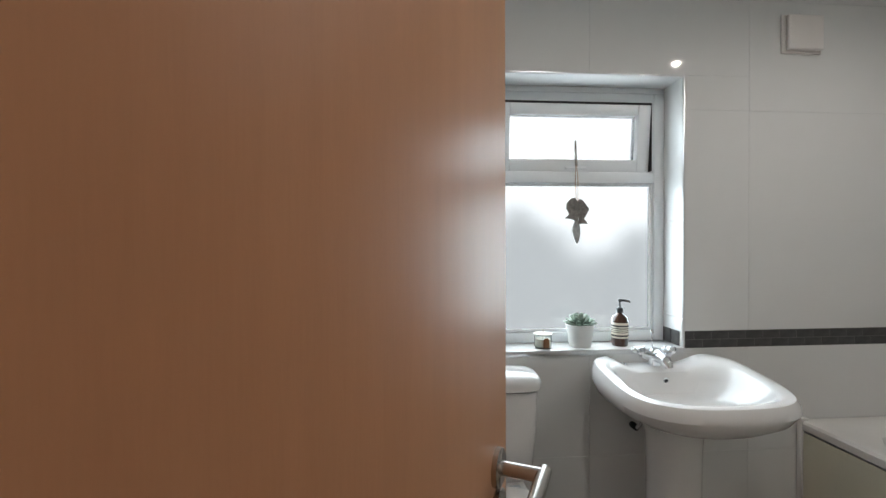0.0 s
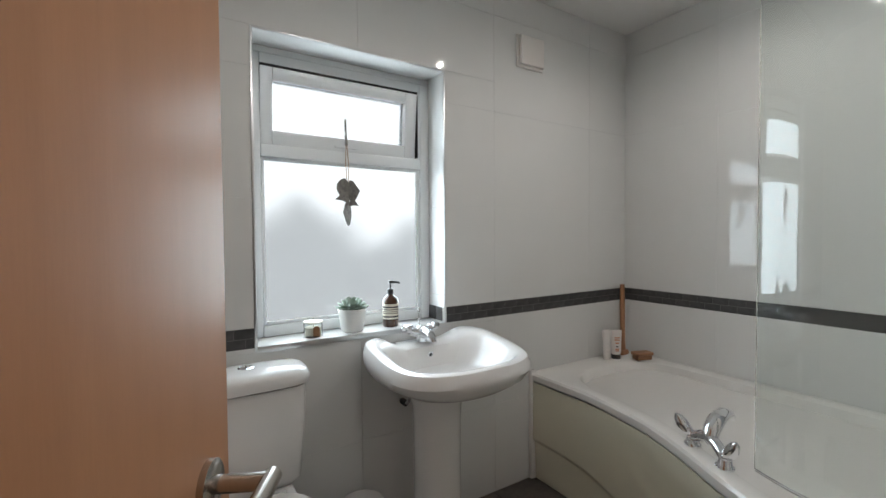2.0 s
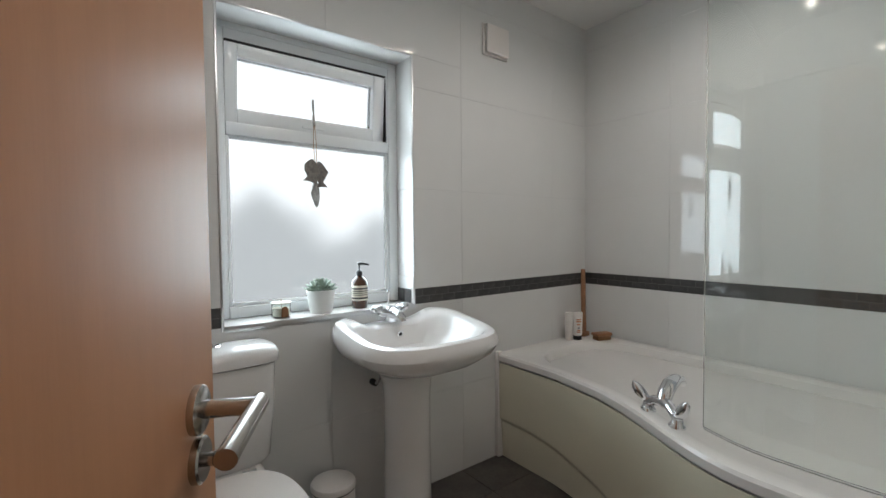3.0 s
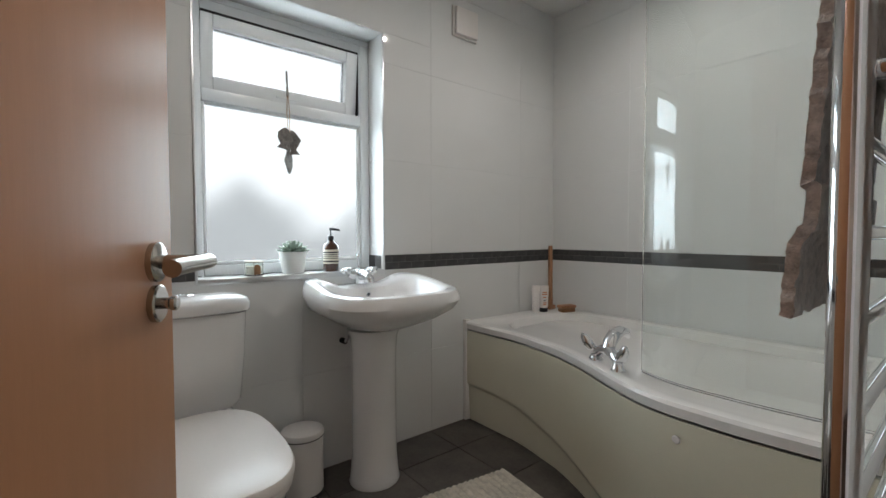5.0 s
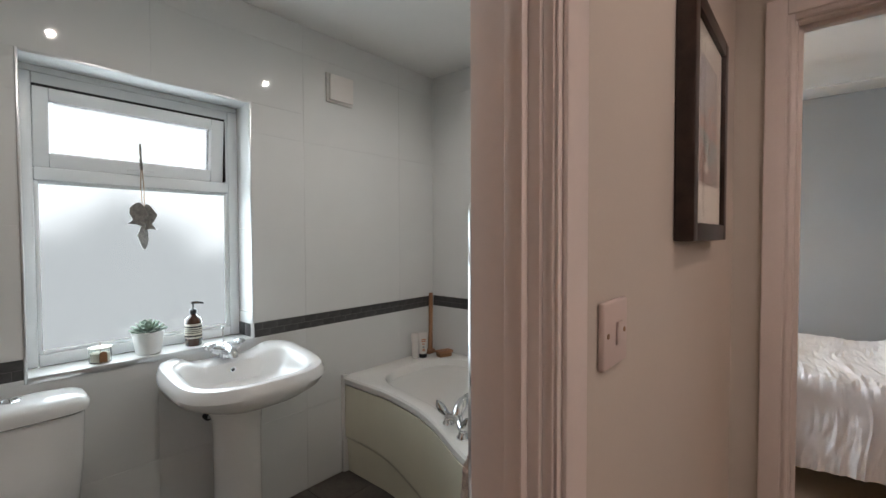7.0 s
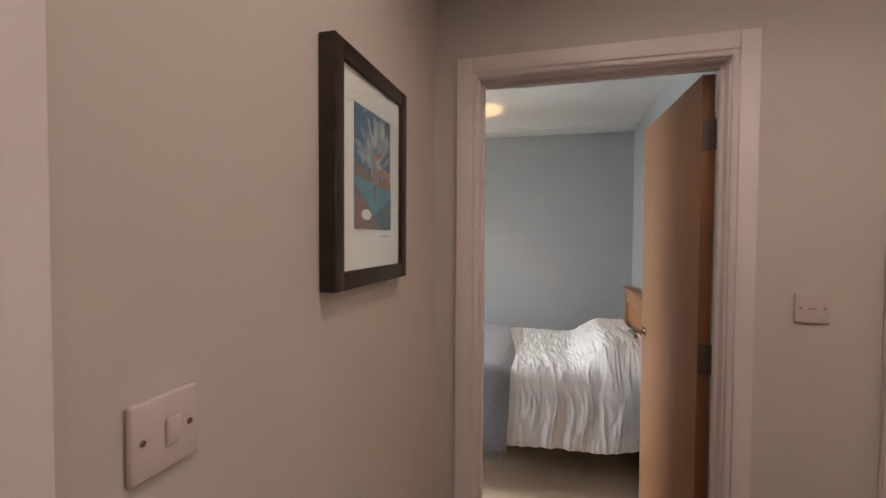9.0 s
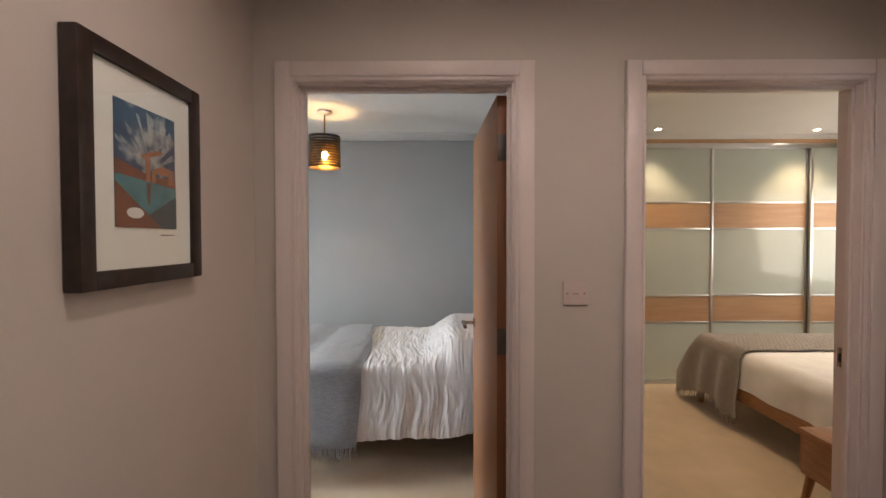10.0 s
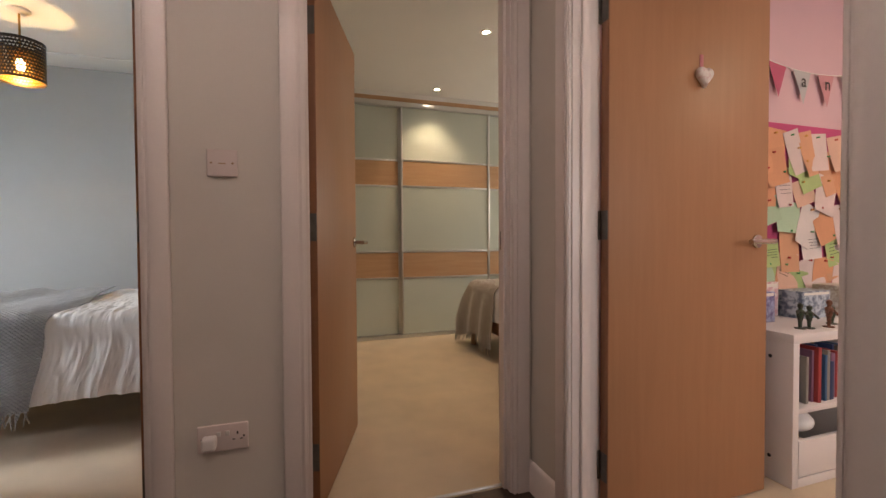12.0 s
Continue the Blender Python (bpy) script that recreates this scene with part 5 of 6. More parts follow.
part("flex", tube([(LX, LY, CEIL - 0.02), (LX, LY, 2.2)], 0.006, 10), GOLD, pen)
part("bulb_holder", lathe([(0.016, 0), (0.018, 0.005), (0.018, 0.05), (0.01, 0.058)], (LX, LY, 2.17), 18), GOLD, pen)
part("bulb", ball((LX, LY, 2.135), (0.024, 0.024, 0.04), 10), glow("warm_bulb", (1.0, 0.7, 0.3), 60.0), pen, "glowing filament bulb").visible_shadow = False
SR, SZ0, SZ1, NC, NR = 0.124, 2.03, 2.283, 44, 11
bm = bmesh.new()


def shade_at(a, z):
    return bm.verts.new((LX + SR * math.cos(a), LY + SR * math.sin(a), z))


for row in range(NR):
    for c in range(NC):
        a0 = 2 * math.pi * (c + 0.5 * (row % 2)) / NC
        da, z0, dz = 2 * math.pi / NC, SZ0 + 0.012 + row * (SZ1 - SZ0 - 0.024) / NR, (SZ1 - SZ0 - 0.024) / NR
        o = [shade_at(a0, z0), shade_at(a0 + da / 2, z0), shade_at(a0 + da, z0), shade_at(a0 + da, z0 + dz), shade_at(a0 + da / 2, z0 + dz), shade_at(a0, z0 + dz)]
        h = [shade_at(a0 + da * 0.2, z0 + dz * 0.5), shade_at(a0 + da * 0.5, z0 + dz * 0.12), shade_at(a0 + da * 0.8, z0 + dz * 0.5), shade_at(a0 + da * 0.8, z0 + dz * 0.78), shade_at(a0 + da * 0.5, z0 + dz * 0.5), shade_at(a0 + da * 0.2, z0 + dz * 0.78)]
        for k in range(6):
            bm.faces.new((o[k], o[(k + 1) % 6], h[(k + 1) % 6], h[k]))
bmesh.ops.remove_doubles(bm, verts=bm.verts[:], dist=0.0002)
lining = bm.copy()
for v in lining.verts:
    v.co.x, v.co.y = LX + (v.co.x - LX) * 0.985, LY + (v.co.y - LY) * 0.985
shade = part("shade", bm, SHADE, pen, "pierced dark bronze drum shade")
part("shade_lining", lining, GOLD, shade, "gold inner face of the shade")
part("shade_rim", lathe([(SR - 0.002, SZ0), (SR + 0.001, SZ0), (SR + 0.001, SZ0 + 0.013), (SR - 0.002, SZ0 + 0.013), (SR - 0.002, SZ0)], (LX, LY, 0), 44, None, 1, 1, (False, False)), SHADE, pen)
part("shade_rim", lathe([(SR - 0.002, SZ1 - 0.013), (SR + 0.001, SZ1 - 0.013), (SR + 0.001, SZ1), (SR - 0.002, SZ1), (SR - 0.002, SZ1 - 0.013)], (LX, LY, 0), 44, None, 1, 1, (False, False)), SHADE, pen)
for a in (0, 120, 240):
    part("shade_spoke", tube([(LX, LY, 2.24), (LX + SR * math.cos(radians(a)), LY + SR * math.sin(radians(a)), 2.24)], 0.0025, 6), GOLD, pen)
solo("trim_ceiling", box(R1_E - 0.3, R1_S, CEIL - 0.014, R1_E, R1_N, CEIL - 0.001, 0.003), WHITE, "shallow white boxed edge of the ceiling", "trim", kind="structure")

# unseen windows, placed to bring daylight into the bedrooms, with plain frames round it
for nm, x0, x1, y, lab in (("window_2", 3.12, 4.3, R1_N + 0.02, "white framed bedroom window"), ("window_3", 3.5, 5.05, R2_S - 0.08, "white framed bedroom window")):
    w = thing(nm, lab, "window", ((x0 + x1) / 2, y, 0.95), kind="structure")
    for b in ((x0, y, 0.95, x0 + 0.05, y + 0.05, 2.05), (x1 - 0.05, y, 0.95, x1, y + 0.05, 2.05), (x0 + 0.05, y, 0.95, x1 - 0.05, y + 0.05, 1.0), (x0 + 0.05, y, 2.0, x1 - 0.05, y + 0.05, 2.05)):
        part("window_frame", box(*b, 0.004), UPVC, w)

# unseen window added where the open door does not mirror it
w = thing("window_4", "unseen white framed window added to light the pink room", "window", (-0.74, -3.2, 0.95), kind="structure")
for b in ((-0.77, -3.8, 0.95, -0.72, -3.75, 2.05), (-0.77, -2.65, 0.95, -0.72, -2.6, 2.05), (-0.77, -3.75, 0.95, -0.72, -2.65, 1.0), (-0.77, -3.75, 2.0, -0.72, -2.65, 2.05)):
    part("window_frame", box(*b, 0.004), UPVC, w)

# ---- wardrobe bedroom ----
ward = thing("sliding_wardrobe", "fitted sliding wardrobe in sage glass and pale oak", "wardrobe", (WARD + 0.3, -3.0, 0))
part("top_track", box(WARD - 0.03, R2_S + 0.01, 2.352, WARD + 0.09, R2_N - 0.005, 2.4, 0.004), SILVER, ward, "aluminium top track")
part("fascia", box(WARD - 0.035, R2_S + 0.01, 2.4, WARD + 0.09, R2_N - 0.005, 2.438, 0.003), PALEWOOD, ward, "pale oak fascia")
part("filler", box(WARD - 0.034, R2_S + 0.01, 2.438, WARD + 0.09, R2_N - 0.005, 2.484), WHITE, ward, "white filler above the fascia")
part("bottom_track", box(WARD - 0.02, R2_S + 0.01, 0.002, WARD + 0.09, R2_N - 0.005, 0.036, 0.003), SILVER, ward, "aluminium floor track")
part("back", box(5.72, R2_S + 0.01, 0.002, 5.745, R2_N - 0.005, 2.48), PALEWOOD, ward)
ZB = [0.038, 0.605, 0.625, 0.875, 0.895, 1.545, 1.565, 1.81, 1.83, 2.352]
for k, (ya, yb) in enumerate(((-1.32, -2.30), (-2.29, -3.285), (-3.275, -4.26), (-4.25, -4.88))):
    dx = 0.035 if k % 2 == 0 else 0.0
    dr = part("sliding_door", box(WARD + dx - 0.004, ya, ZB[0], WARD + dx + 0.022, ya - 0.026, ZB[9], 0.004), SILVER, ward, "sliding door with aluminium stiles")
    part("stile", box(WARD + dx - 0.004, yb + 0.026, ZB[0], WARD + dx + 0.022, yb, ZB[9], 0.004), SILVER, dr)
    for i, m in ((0, SAGE), (2, PALEWOOD), (4, SAGE), (6, PALEWOOD), (8, SAGE)):
        part("glass_panel" if m is SAGE else "oak_panel", box(WARD + dx + 0.006, ya - 0.026, ZB[i], WARD + dx + 0.016, yb + 0.026, ZB[i + 1]), m, dr)
    for i in (1, 3, 5, 7):
        part("cross_rail", box(WARD + dx + 0.0, ya - 0.026, ZB[i], WARD + dx + 0.018, yb + 0.026, ZB[i + 1], 0.003), SILVER, dr)
part("end_panel", box(WARD - 0.01, -1.32, 0.002, WARD + 0.09, R2_N - 0.006, 2.352, 0.002), PALEWOOD, ward)

b2 = thing("oak_bed", "low oak framed bed with rounded corner legs", "bed", (3.7, -3.6, 0))
CX0, CX1, CY0, CY1 = 2.62, 4.72, -4.3, -2.83
part("mattress", box(CX0 + 0.05, CY0 + 0.04, 0.30, CX1 - 0.05, CY1 - 0.04, 0.52, 0.05, seg=4), MATTRESS, b2)
part("side_rail", box(CX0, CY1 - 0.035, 0.22, CX1, CY1, 0.345, 0.01), OAK, b2)
part("side_rail", box(CX0, CY0, 0.22, CX1, CY0 + 0.035, 0.345, 0.01), OAK, b2)
part("foot_rail", box(CX1 - 0.035, CY0 + 0.035, 0.22, CX1, CY1 - 0.035, 0.345, 0.01), OAK, b2)
for x, y in ((CX1 - 0.06, CY1 - 0.06), (CX1 - 0.06, CY0 + 0.06), (CX0 + 0.06, CY1 - 0.06), (CX0 + 0.06, CY0 + 0.06)):
    part("leg", lathe([(0.026, 0), (0.034, 0.22), (0.03, 0.24)], (x, y, 0), 20), OAK, b2)
part("headboard", box(CX0 - 0.05, CY0, 0.2, CX0, CY1, 1.0, 0.015), OAK, b2)


def duvet2(u, v):
    x = 2.7 + 1.6 * v
    s = u * 1.75
    yy, z = bed_profile(s, 0.0, 0.60, 0.0, 1.35)
    y = CY1 + 0.015 - yy
    hang = smooth(0.54, 0.42, z)
    f = folds(x, y, 0.02, 3.0)
    return (x, y + hang * (0.012 * math.sin(x * 14) + f * 0.6), max(0.33, z + (1 - hang) * f))


solo("cream_duvet", sheet(80, 80, duvet2, 0.012), COTTON, "cream white duvet lying on the oak bed", "duvet")


def throw2(u, v):
    x = 4.02 + 0.74 * v
    s = u * 1.92
    yy, z = bed_profile(s, 0.0, 0.625, 0.0, 1.35)
    z -= 0.33 * smooth(0.72, 1.0, v) ** 1.2 * smooth(4.5, 4.8, x)
    y = CY1 + 0.035 - yy
    hang = smooth(0.56, 0.42, z)
    f = folds(x, y, 0.014, 11.0, 1.8, 0.6)
    r = 0.0018 * math.sin(x * 380) * math.sin((y + z) * 380)
    low = 0.13 + 0.05 * math.sin(x * 9)
    return (x + 0.08 * smooth(0.55, 0.2, z) * smooth(4.4, 4.76, x), y + hang * (0.016 * math.sin(x * 26) + 0.01 + 0.03 * smooth(0.5, 0.2, z)), max(low, z + f * (1 - hang) + r))


th2 = thing("taupe_throw", "taupe woven throw draped over the bed corner", "throw", (4.4, -2.85, 0.2))
part("cloth", sheet(140, 80, throw2, 0.008), TAUPE, th2)
bm = bmesh.new()
for k in range(60):
    x, y, z = throw2(1.0, (k + rng.random()) / 60)
    tube([(x, y, z + 0.008), (x + rng.uniform(-0.01, 0.01), y + rng.uniform(-0.004, 0.012), z - 0.025), (x + rng.uniform(-0.018, 0.018), y + rng.uniform(-0.005, 0.012), z - rng.uniform(0.04, 0.06))], [0.0035, 0.003, 0.0015], 4, bm)
part("fringe", bm, TAUPE, th2, "short taupe fringe")
tagged(th2.children[-1], kind="stuff")

ns = thing("bedside_table", "oak bedside table with tapered splayed legs", "table", (2.72, -2.54, 0))
part("box", box(2.53, -2.72, 0.315, 2.9, -2.335, 0.515, 0.006), OAK, ns)
part("tabletop", box(2.522, -2.728, 0.515, 2.908, -2.327, 0.536, 0.004), OAK, ns)
part("drawer_front", box(2.9005, -2.715, 0.33, 2.912, -2.34, 0.505, 0.003), OAK, ns)
for x, y in ((2.56, -2.69), (2.56, -2.365), (2.87, -2.69), (2.87, -2.365)):
    part("leg", tube([(x, y, 0.32), (x + (x - 2.715) * 0.25, y + (y + 2.53) * 0.25, 0.0)], [0.02, 0.011], 14), OAK, ns)

# ---- pink room ----
sh = thing("cube_shelf", "white laminate cube shelf with books and toys", "shelf", (2.2, -3.6, 0))
SX0, SX1, SY0, SY1, ST = 2.005, 2.395, -4.55, -3.165, 0.625
part("side", box(SX0, SY1 - 0.035, 0, SX1, SY1, ST - 0.038, 0.002), WHITEBOARD, sh)
part("side", box(SX0, SY0, 0, SX1, SY0 + 0.035, ST - 0.038, 0.002), WHITEBOARD, sh)
part("top", box(SX0, SY0, ST - 0.038, SX1, SY1, ST, 0.002), WHITEBOARD, sh)
part("base", box(SX0, SY0 + 0.035, 0.0, SX1, SY1 - 0.035, 0.038, 0.002), WHITEBOARD, sh)
part("back", box(SX1 - 0.008, SY0 + 0.035, 0.038, SX1, SY1 - 0.035, ST - 0.038), WHITEBOARD, sh)
for y in (-3.62, -4.08):
    part("divider", box(SX0 + 0.003, y - 0.01, 0.038, SX1 - 0.01, y + 0.01, ST - 0.038, 0.001), WHITEBOARD, sh)
part("shelf_board", box(SX0 + 0.003, SY0 + 0.035, 0.3, SX1 - 0.01, SY1 - 0.035, 0.32, 0.001), WHITEBOARD, sh)
part("drawer_front", box(SX0 - 0.001, -3.61, 0.042, SX0 + 0.016, SY1 - 0.037, 0.19, 0.002), WHITEBOARD, sh)
part("bolt_cap", ball((SX0 + 0.09, SY1 + 0.001, 0.52), (0.008, 0.003, 0.008), 6), DARK, sh)
part("bolt_cap", ball((SX0 + 0.09, SY1 + 0.001, 0.1), (0.008, 0.003, 0.008), 6), DARK, sh)
rng = random.Random(12)
BOOKS = [(0.35, 0.05, 0.05), (0.05, 0.08, 0.2), (0.12, 0.10, 0.08), (0.04, 0.12, 0.25), (0.3, 0.28, 0.25), (0.02, 0.04, 0.12), (0.25, 0.12, 0.2)]
bmats = [material("book_cover", c, 0.5, bump=0.05) for c in BOOKS]
PAPER = material("book_pages", (0.65, 0.6, 0.5), 0.9, vary=0.1, fine=400, bump=0.1)
y = SY1 - 0.04
k = 0
while y > -3.6:
    w, h = rng.uniform(0.012, 0.03), rng.uniform(0.16, 0.245)
    bt_ = thing("book", "children's book standing on the white shelf", "book", (2.1, y - w / 2, 0.32), group="books on the shelf")
    x0 = SX0 + 0.02 + rng.uniform(0, 0.05)
    part("cover", box(x0, y - w, 0.3205, x0 + 0.17, y, 0.32 + h, 0.0015), bmats[k % 7], bt_)
    part("pages", box(x0 + 0.004, y - w + 0.002, 0.3225, x0 + 0.172, y - 0.002, 0.32 + h - 0.004), PAPER, bt_)
    y -= w + 0.002
    k += 1
bag = ball((2.09, -3.3, 0.235), (0.07, 0.075, 0.044), 10)
solo("soft_toy", bag, COTTON, "round white soft toy on the lower shelf", "toy")
# boxes and small figures on the shelf
BOXART = [material("toy_box_art", c, 0.35, second=d, scale=40, fine=90, bump=0, ramp=(0.42, 0.58)) for c, d in (((0.35, 0.4, 0.62), (0.10, 0.08, 0.25)), ((0.75, 0.7, 0.68), (0.6, 0.35, 0.4)), ((0.5, 0.58, 0.66), (0.12, 0.16, 0.24)), ((0.4, 0.34, 0.3), (0.62, 0.6, 0.58)))]
for i, (y, w, d, h, x) in enumerate(((-3.3, 0.15, 0.1, 0.14, 2.27), (-3.47, 0.14, 0.03, 0.17, 2.33), (-3.66, 0.2, 0.12, 0.13, 2.28), (-3.9, 0.18, 0.12, 0.15, 2.27))):
    bx_ = thing("toy_box", "small printed card toy box on the shelf", "box", (x, y, ST), group="toy boxes")
    part("carton", box(x - d / 2, y - w / 2, ST + 0.0005, x + d / 2, y + w / 2, ST + h, 0.002), BOXART[i], bx_)
    part("flap", box(x - d / 2 - 0.001, y - w / 2 + 0.01, ST + h * 0.86, x - d / 2, y + w / 2 - 0.01, ST + h * 0.96), MOUNT, bx_)
FIG = material("dark_toy_figure", (0.06, 0.045, 0.04), 0.45, second=(0.03, 0.06, 0.025), scale=60, bump=0.2)
FIG2 = material("brown_toy_figure", (0.16, 0.06, 0.03), 0.45, vary=0.4, scale=60, bump=0.2)
for x, y, h, m in ((2.08, -3.32, 0.11, FIG), (2.07, -3.36, 0.1, FIG), (2.06, -3.47, 0.12, FIG2), (2.1, -3.56, 0.08, FIG)):
    bm = lathe([(0.02, 0), (0.021, 0.004), (0.006, 0.006), (0.008, h * 0.3), (0.014, h * 0.55), (0.016, h * 0.68), (0.006, h * 0.76), (0.011, h * 0.86), (0.01, h * 0.95), (0, h)], (x, y, ST + 0.0005), 14)
    tube([(x, y - 0.012, ST + h * 0.7), (x - 0.012, y - 0.026, ST + h * 0.52), (x - 0.022, y - 0.024, ST + h * 0.45)], 0.0045, 6, bm)
    tube([(x, y + 0.012, ST + h * 0.7), (x - 0.008, y + 0.028, ST + h * 0.55), (x - 0.016, y + 0.034, ST + h * 0.65)], 0.0045, 6, bm)
    solo("toy_figure", bm, m, "small dark plastic toy figure on the shelf", "toy", group="toy figures")

# pinboard with notes
bdv = thing("pinboard", "magenta pinboard covered in pinned paper notes", "pinboard", (2.39, -3.95, 0.72))
part("board", box(2.386, -4.7, 0.72, 2.399, -3.2, 1.6, 0.003), MAGENTA, bdv)
PAPERS = [material("note_paper", c, 0.85, vary=0.05, scale=6, fine=90, bump=0.3, rand=0.05) for c in ((0.66, 0.33, 0.19), (0.42, 0.55, 0.24), (0.68, 0.56, 0.55), (0.70, 0.46, 0.36), (0.66, 0.62, 0.62), (0.66, 0.36, 0.22), (0.40, 0.55, 0.40))]
PINS = [material("push_pin", c, 0.3, bump=0) for c in ((0.5, 0.03, 0.03), (0.05, 0.3, 0.1), (0.6, 0.3, 0.03))]
rng = random.Random(21)
row = 0
for zc in (1.5, 1.37, 1.24, 1.11, 0.98, 0.85, 0.8):
    yc = -3.26 - (0.05 if row % 2 else 0)
    while yc > -4.65:
        w, h = rng.uniform(0.1, 0.19), rng.uniform(0.13, 0.25)
        a = rng.uniform(-24, 24)
        x = 2.3845 - 0.002 * row - rng.uniform(0, 0.003)
        m = Matrix.Translation((x, yc, min(zc + rng.uniform(-0.05, 0.05), 1.57 - h / 2))) @ Matrix.Rotation(radians(a), 4, "X")
        curl = rng.uniform(0.006, 0.03)
        bm = sheet(5, 5, lambda u, v: m @ Vector((-curl * (1 - v) ** 2 * (0.4 + 0.6 * u), (u - 0.5) * w, (v - 0.5) * h)), 0.0006)
        nt_ = part("paper_note", bm, rng.choice(PAPERS), bdv)
        p = m @ Vector((-0.002, 0, h * 0.4))
        part("push_pin", tube([p, p + Vector((-0.006, 0, 0)), p + Vector((-0.012, 0, 0))], [0.004, 0.003, 0.006], 8), rng.choice(PINS), nt_)
        if rng.random() < 0.3:
            for j in range(4):
                bm = box(-0.0012, -w * 0.35, -0.001, -0.0006, w * 0.3, 0.001)
                bmesh.ops.transform(bm, matrix=m @ Matrix.Translation((-curl * 0.25 - 0.001, 0, h * (0.15 - 0.1 * j))), verts=bm.verts)
                part("writing_line", bm, INK, nt_)
        yc -= w * rng.uniform(0.75, 1.25)
    row += 1

# bunting
bu = thing("bunting", "paper bunting with hand-lettered flags on string", "bunting", (2.38, -3.8, 1.8))
FLAGS = [material("flag_paper", c, 0.9, vary=0.04, bump=0.1) for c in ((0.5, 0.12, 0.2), (0.5, 0.5, 0.52), (0.6, 0.3, 0.33), (0.56, 0.52, 0.5))]


def bunting_at(s):
    return Vector((2.385, -2.6 - s, 2.34 - 0.72 * s + 0.28 * s * s))


part("string", tube([bunting_at(0.07 * k) for k in range(31)], 0.0022, 6), MOUNT, bu, "white string")
for k, ch in enumerate(("", "", "", "", "", "", "a", "n", "", "")):
    s0 = 0.02 + 0.185 * k
    a, b = bunting_at(s0), bunting_at(s0 + 0.135)
    mid = (a + b) / 2
    fl = part("flag", sheet(1, 1, lambda u, v: a.lerp(b, u) if v == 0 else Vector((2.378, mid.y + (u - 0.5) * 0.006, mid.z - 0.17)), 0.0008), FLAGS[(k + 3) % 4], bu)
    if ch:
        cu = bpy.data.curves.new("letter", "FONT")
        cu.body, cu.size, cu.extrude, cu.align_x = ch, 0.095, 0.0005, "CENTER"
        tmp = bpy.data.objects.new("letter", cu)
        scene.collection.objects.link(tmp)
        me = tmp.to_mesh().copy()
        bpy.data.objects.remove(tmp)
        me.materials.append(INK)
        lt = new("letter", me)
        lt.parent = fl
        lt.matrix_basis = pose(2.374, mid.y, mid.z - 0.085, 90, 0, -90)

# padded heart on the pink room's door
ht = thing("hanging_heart", "small padded fabric heart on a pink ribbon", "ornament", (2.03, -2.7, 1.57))
bm = bmesh.new()
loops = []
for q in range(9):
    t_ = q / 8 * math.pi
    k = math.sin(t_) ** 0.6
    loops.append([(2.02 - 0.017 * math.cos(t_), -2.7 + 0.0023 * k * 16 * math.sin(a) ** 3, 1.6 + 0.0026 * k * (13 * math.cos(a) - 5 * math.cos(2 * a) - 2 * math.cos(3 * a) - math.cos(4 * a)) + (1 - k) * 0.0)
                  for a in (2 * math.pi * j / 40 for j in range(40))])
HEART = material("floral_cotton", (0.72, 0.66, 0.62), 0.85, second=(0.55, 0.3, 0.3), scale=70, fine=300, bump=0.3, ramp=(0.3, 0.5))
RIBBON = material("pink_ribbon", (0.5, 0.16, 0.18), 0.6, bump=0.1)
part("heart", rings(loops), HEART, ht)
part("ribbon", sheet(4, 6, lambda u, v: (2.034 - 0.002 * math.sin(u * 3), -2.7 + (u - 0.5) * 0.018, 1.622 + 0.06 * v), 0.001), RIBBON, ht)


# ---- pieces: wall tiles, mosaic, floor tiles, boards ----
SHARED = {}


def piece(name, size, at, m, parent, bevel=0.0012):
    """A small block that shares its mesh with blocks of the same size."""
    key = (name, tuple(round(s, 4) for s in size), m.name)
    if key not in SHARED:
        bm = box(0, 0, 0, *size)
        if bevel:
            bmesh.ops.bevel(bm, geom=bm.edges[:], offset=bevel, segments=1, affect="EDGES")
        SHARED[key] = mesh_of(bm, name, m)
    ob = new(name, SHARED[key])
    ob.parent = parent
    ob.matrix_basis = Matrix.Translation(at)
    return ob


def minus(rect, hole):
    """What is left of a rectangle (u0, v0, u1, v1) round a hole."""
    u0, v0, u1, v1 = rect
    a0, b0, a1, b1 = hole
    if a0 >= u1 or a1 <= u0 or b0 >= v1 or b1 <= v0:
        return [rect]
    out = []
    if v0 < b0:
        out.append((u0, v0, u1, b0))
    if v1 > b1:
        out.append((u0, b1, u1, v1))
    m0, m1 = max(v0, b0), min(v1, b1)
    if u0 < a0:
        out.append((u0, m0, a0, m1))
    if u1 > a1:
        out.append((a1, m0, u1, m1))
    return out


ROWS_Z = [0.0, 0.437, 0.875, 0.948, 1.411, 1.874, 2.337, CEIL]
GAP = 0.0007


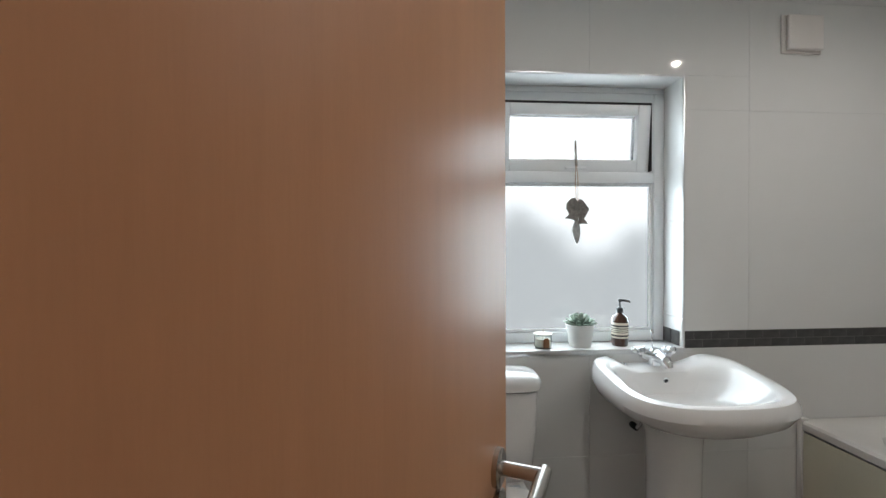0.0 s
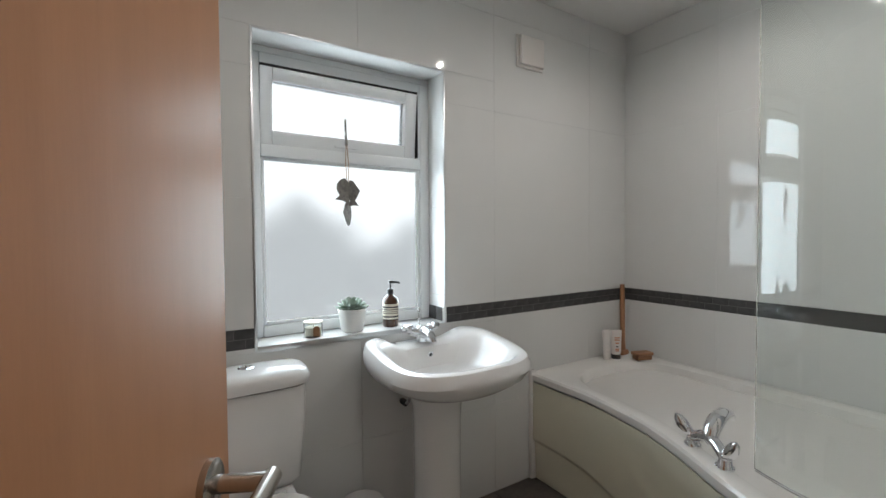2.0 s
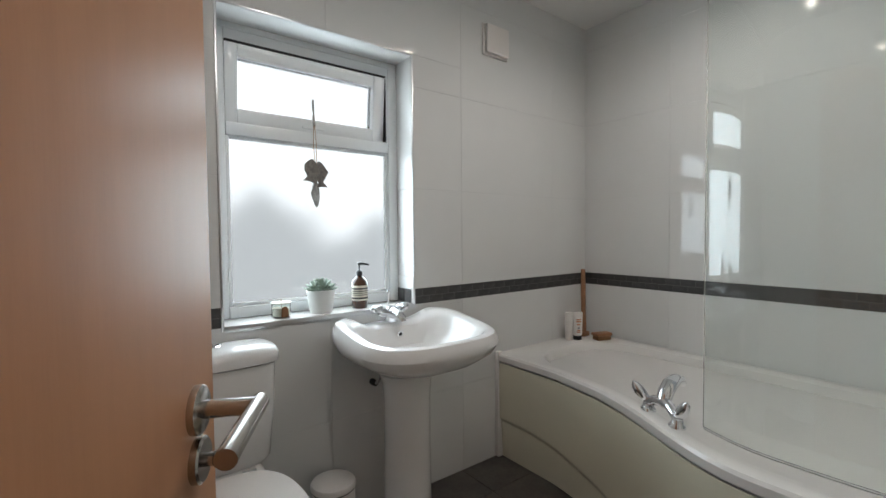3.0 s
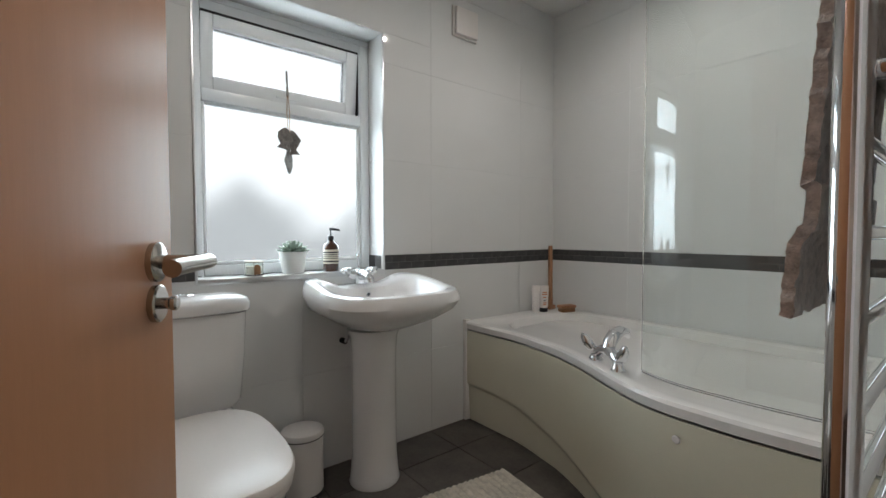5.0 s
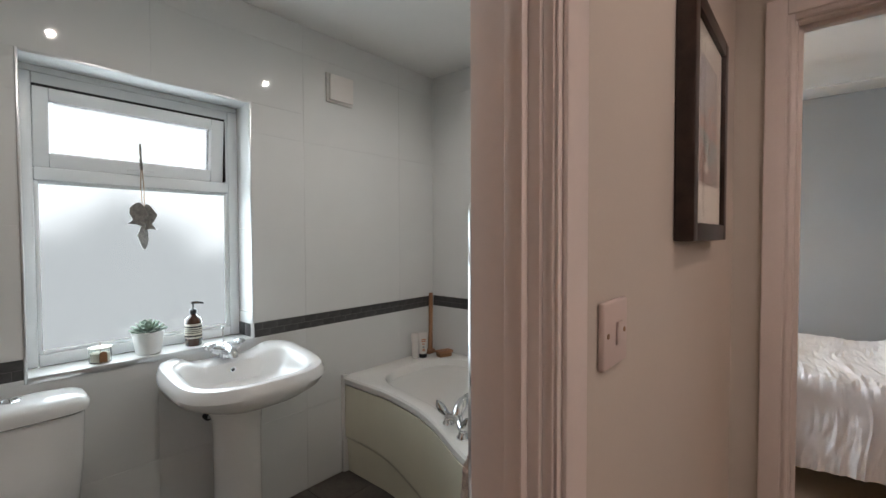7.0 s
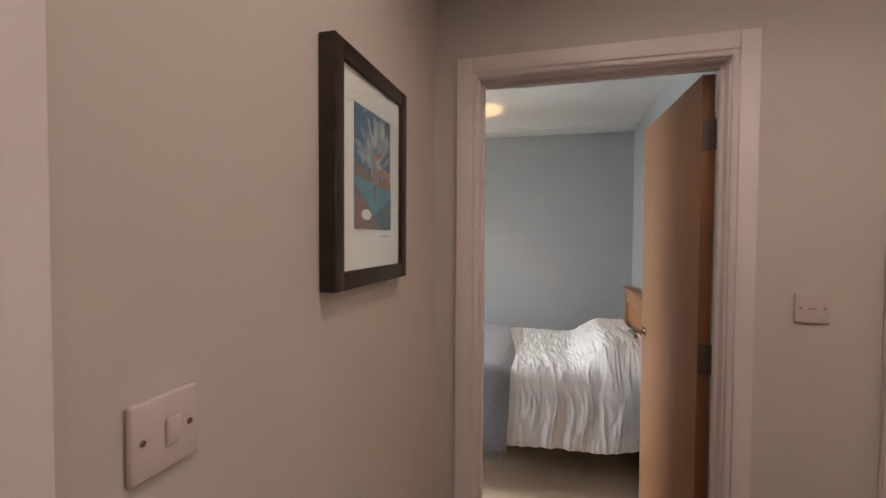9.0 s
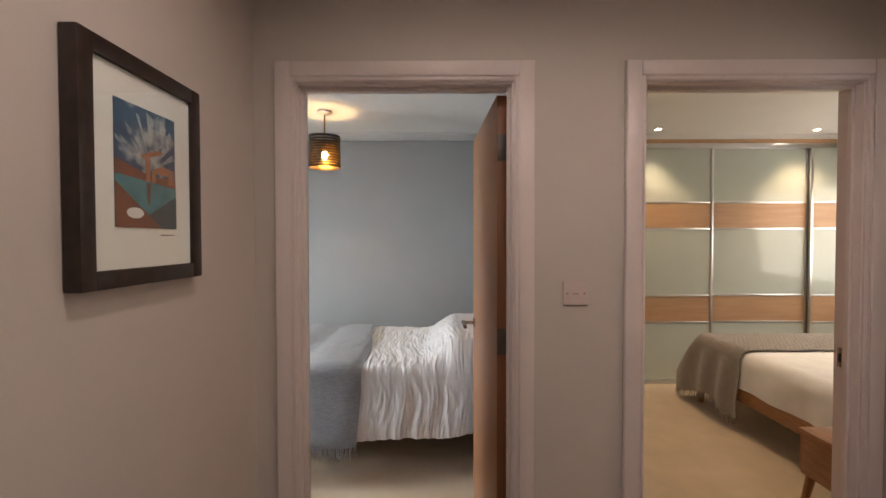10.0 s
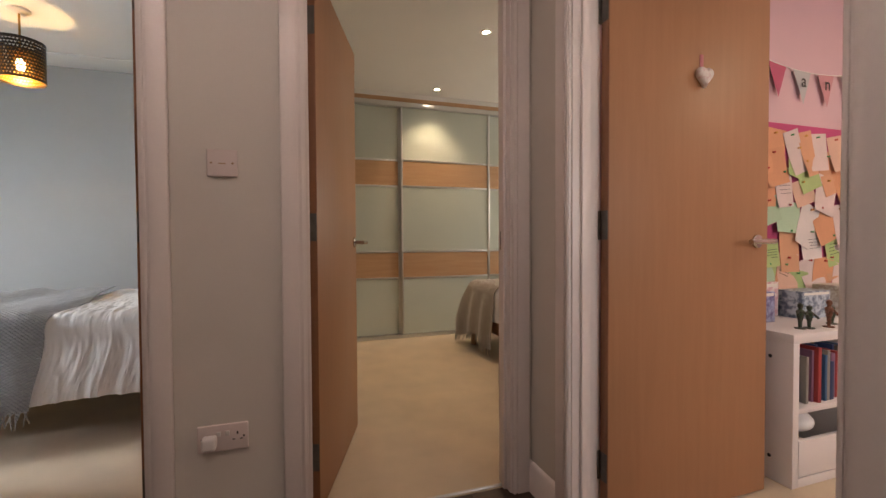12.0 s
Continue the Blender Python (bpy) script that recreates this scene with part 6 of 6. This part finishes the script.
def tile_wall(parent, cols, hole, place, swap):
    for q in minus((cols[0], 0.8755, cols[-1], 0.9475), hole):
        piece("mosaic_bed", (0.004, q[2] - q[0], q[3] - q[1]) if swap else (q[2] - q[0], 0.004, q[3] - q[1]), place(q[0], q[1], 0.0016), MOSAICBED, parent, 0)
    for z0, z1 in zip(ROWS_Z, ROWS_Z[1:]):
        if abs(z0 - 0.875) < 1e-6:
            n = int((cols[-1] - cols[0]) / 0.077) + 1
            for r in range(2):
                for k in range(-1, n):
                    u0 = max(cols[0], cols[0] + (k + 0.5 * r) * 0.077)
                    u1 = min(cols[-1], cols[0] + (k + 1 + 0.5 * r) * 0.077)
                    if u1 - u0 < 0.01:
                        continue
                    for q in minus((u0, z0 + 0.001 + r * 0.036, u1, z0 + 0.0365 + r * 0.036), hole):
                        w, h = q[2] - q[0] - 0.0012, q[3] - q[1] - 0.001
                        if w > 0.005 and h > 0.005:
                            piece("mosaic_brick", (0.006, w, h) if swap else (w, 0.006, h), place(q[0], q[1], 0.0012), SLATE, parent, 0.0008)
            continue
        for u0, u1 in zip(cols, cols[1:]):
            for q in minus((u0, z0, u1, z1), hole):
                w, h = q[2] - q[0] - GAP, q[3] - q[1] - GAP
                if w > 0.01 and h > 0.01:
                    piece("wall_tile", (0.006, w, h) if swap else (w, 0.006, h), place(q[0] + GAP / 2, q[1] + GAP / 2, 0.0), TILE, parent, 0.0003)


tile_wall(w_bath_n, [B_W, 0.56, 1.25, 1.945, 2.64, B_E], (WX[0] - 0.006, WZ[0] - 0.01, WX[1] + 0.006, WZ[1] + 0.006), lambda u, v, d: (u, B_N + d, v), False)
tile_wall(w_bath_e, [B_S, 0.717, 1.409, B_N], (9, 9, 10, 10), lambda u, v, d: (B_E - 0.0 + d, u, v), True)
# floor tiles, in line with the joints of the room
T = 0.331
for i in range(-6, 4):
    for j in range(-6, 2):
        x0, y0 = max(B_W, 1.935 + i * T), max(B_S - 0.045, 1.71 + j * T)
        x1, y1 = min(B_E, 1.935 + (i + 1) * T), min(B_N, 1.71 + (j + 1) * T)
        if x1 - x0 > 0.02 and y1 - y0 > 0.02:
            piece("floor_tile", (x1 - x0 - 0.004, y1 - y0 - 0.004, 0.007), (x0 + 0.002, y0 + 0.002, -0.0072), FLOORTILE, floor_bath)
# boards of the hall floor
rng = random.Random(8)
y = H_S
while y < 0.12:
    x = H_W - rng.uniform(0, 0.8)
    y1 = min(0.124, y + 0.12)
    while x < H_E + 0.04:
        x0, x1 = max(H_W, x), min(H_E + 0.048, x + 1.2)
        if x1 - x0 > 0.03:
            piece("floor_board", (x1 - x0 - 0.0015, y1 - y - 0.0015, 0.006), (x0, y, -0.0062), DARKWOOD, floor_hall, 0.0008)
        x += 1.2
    y += 0.12
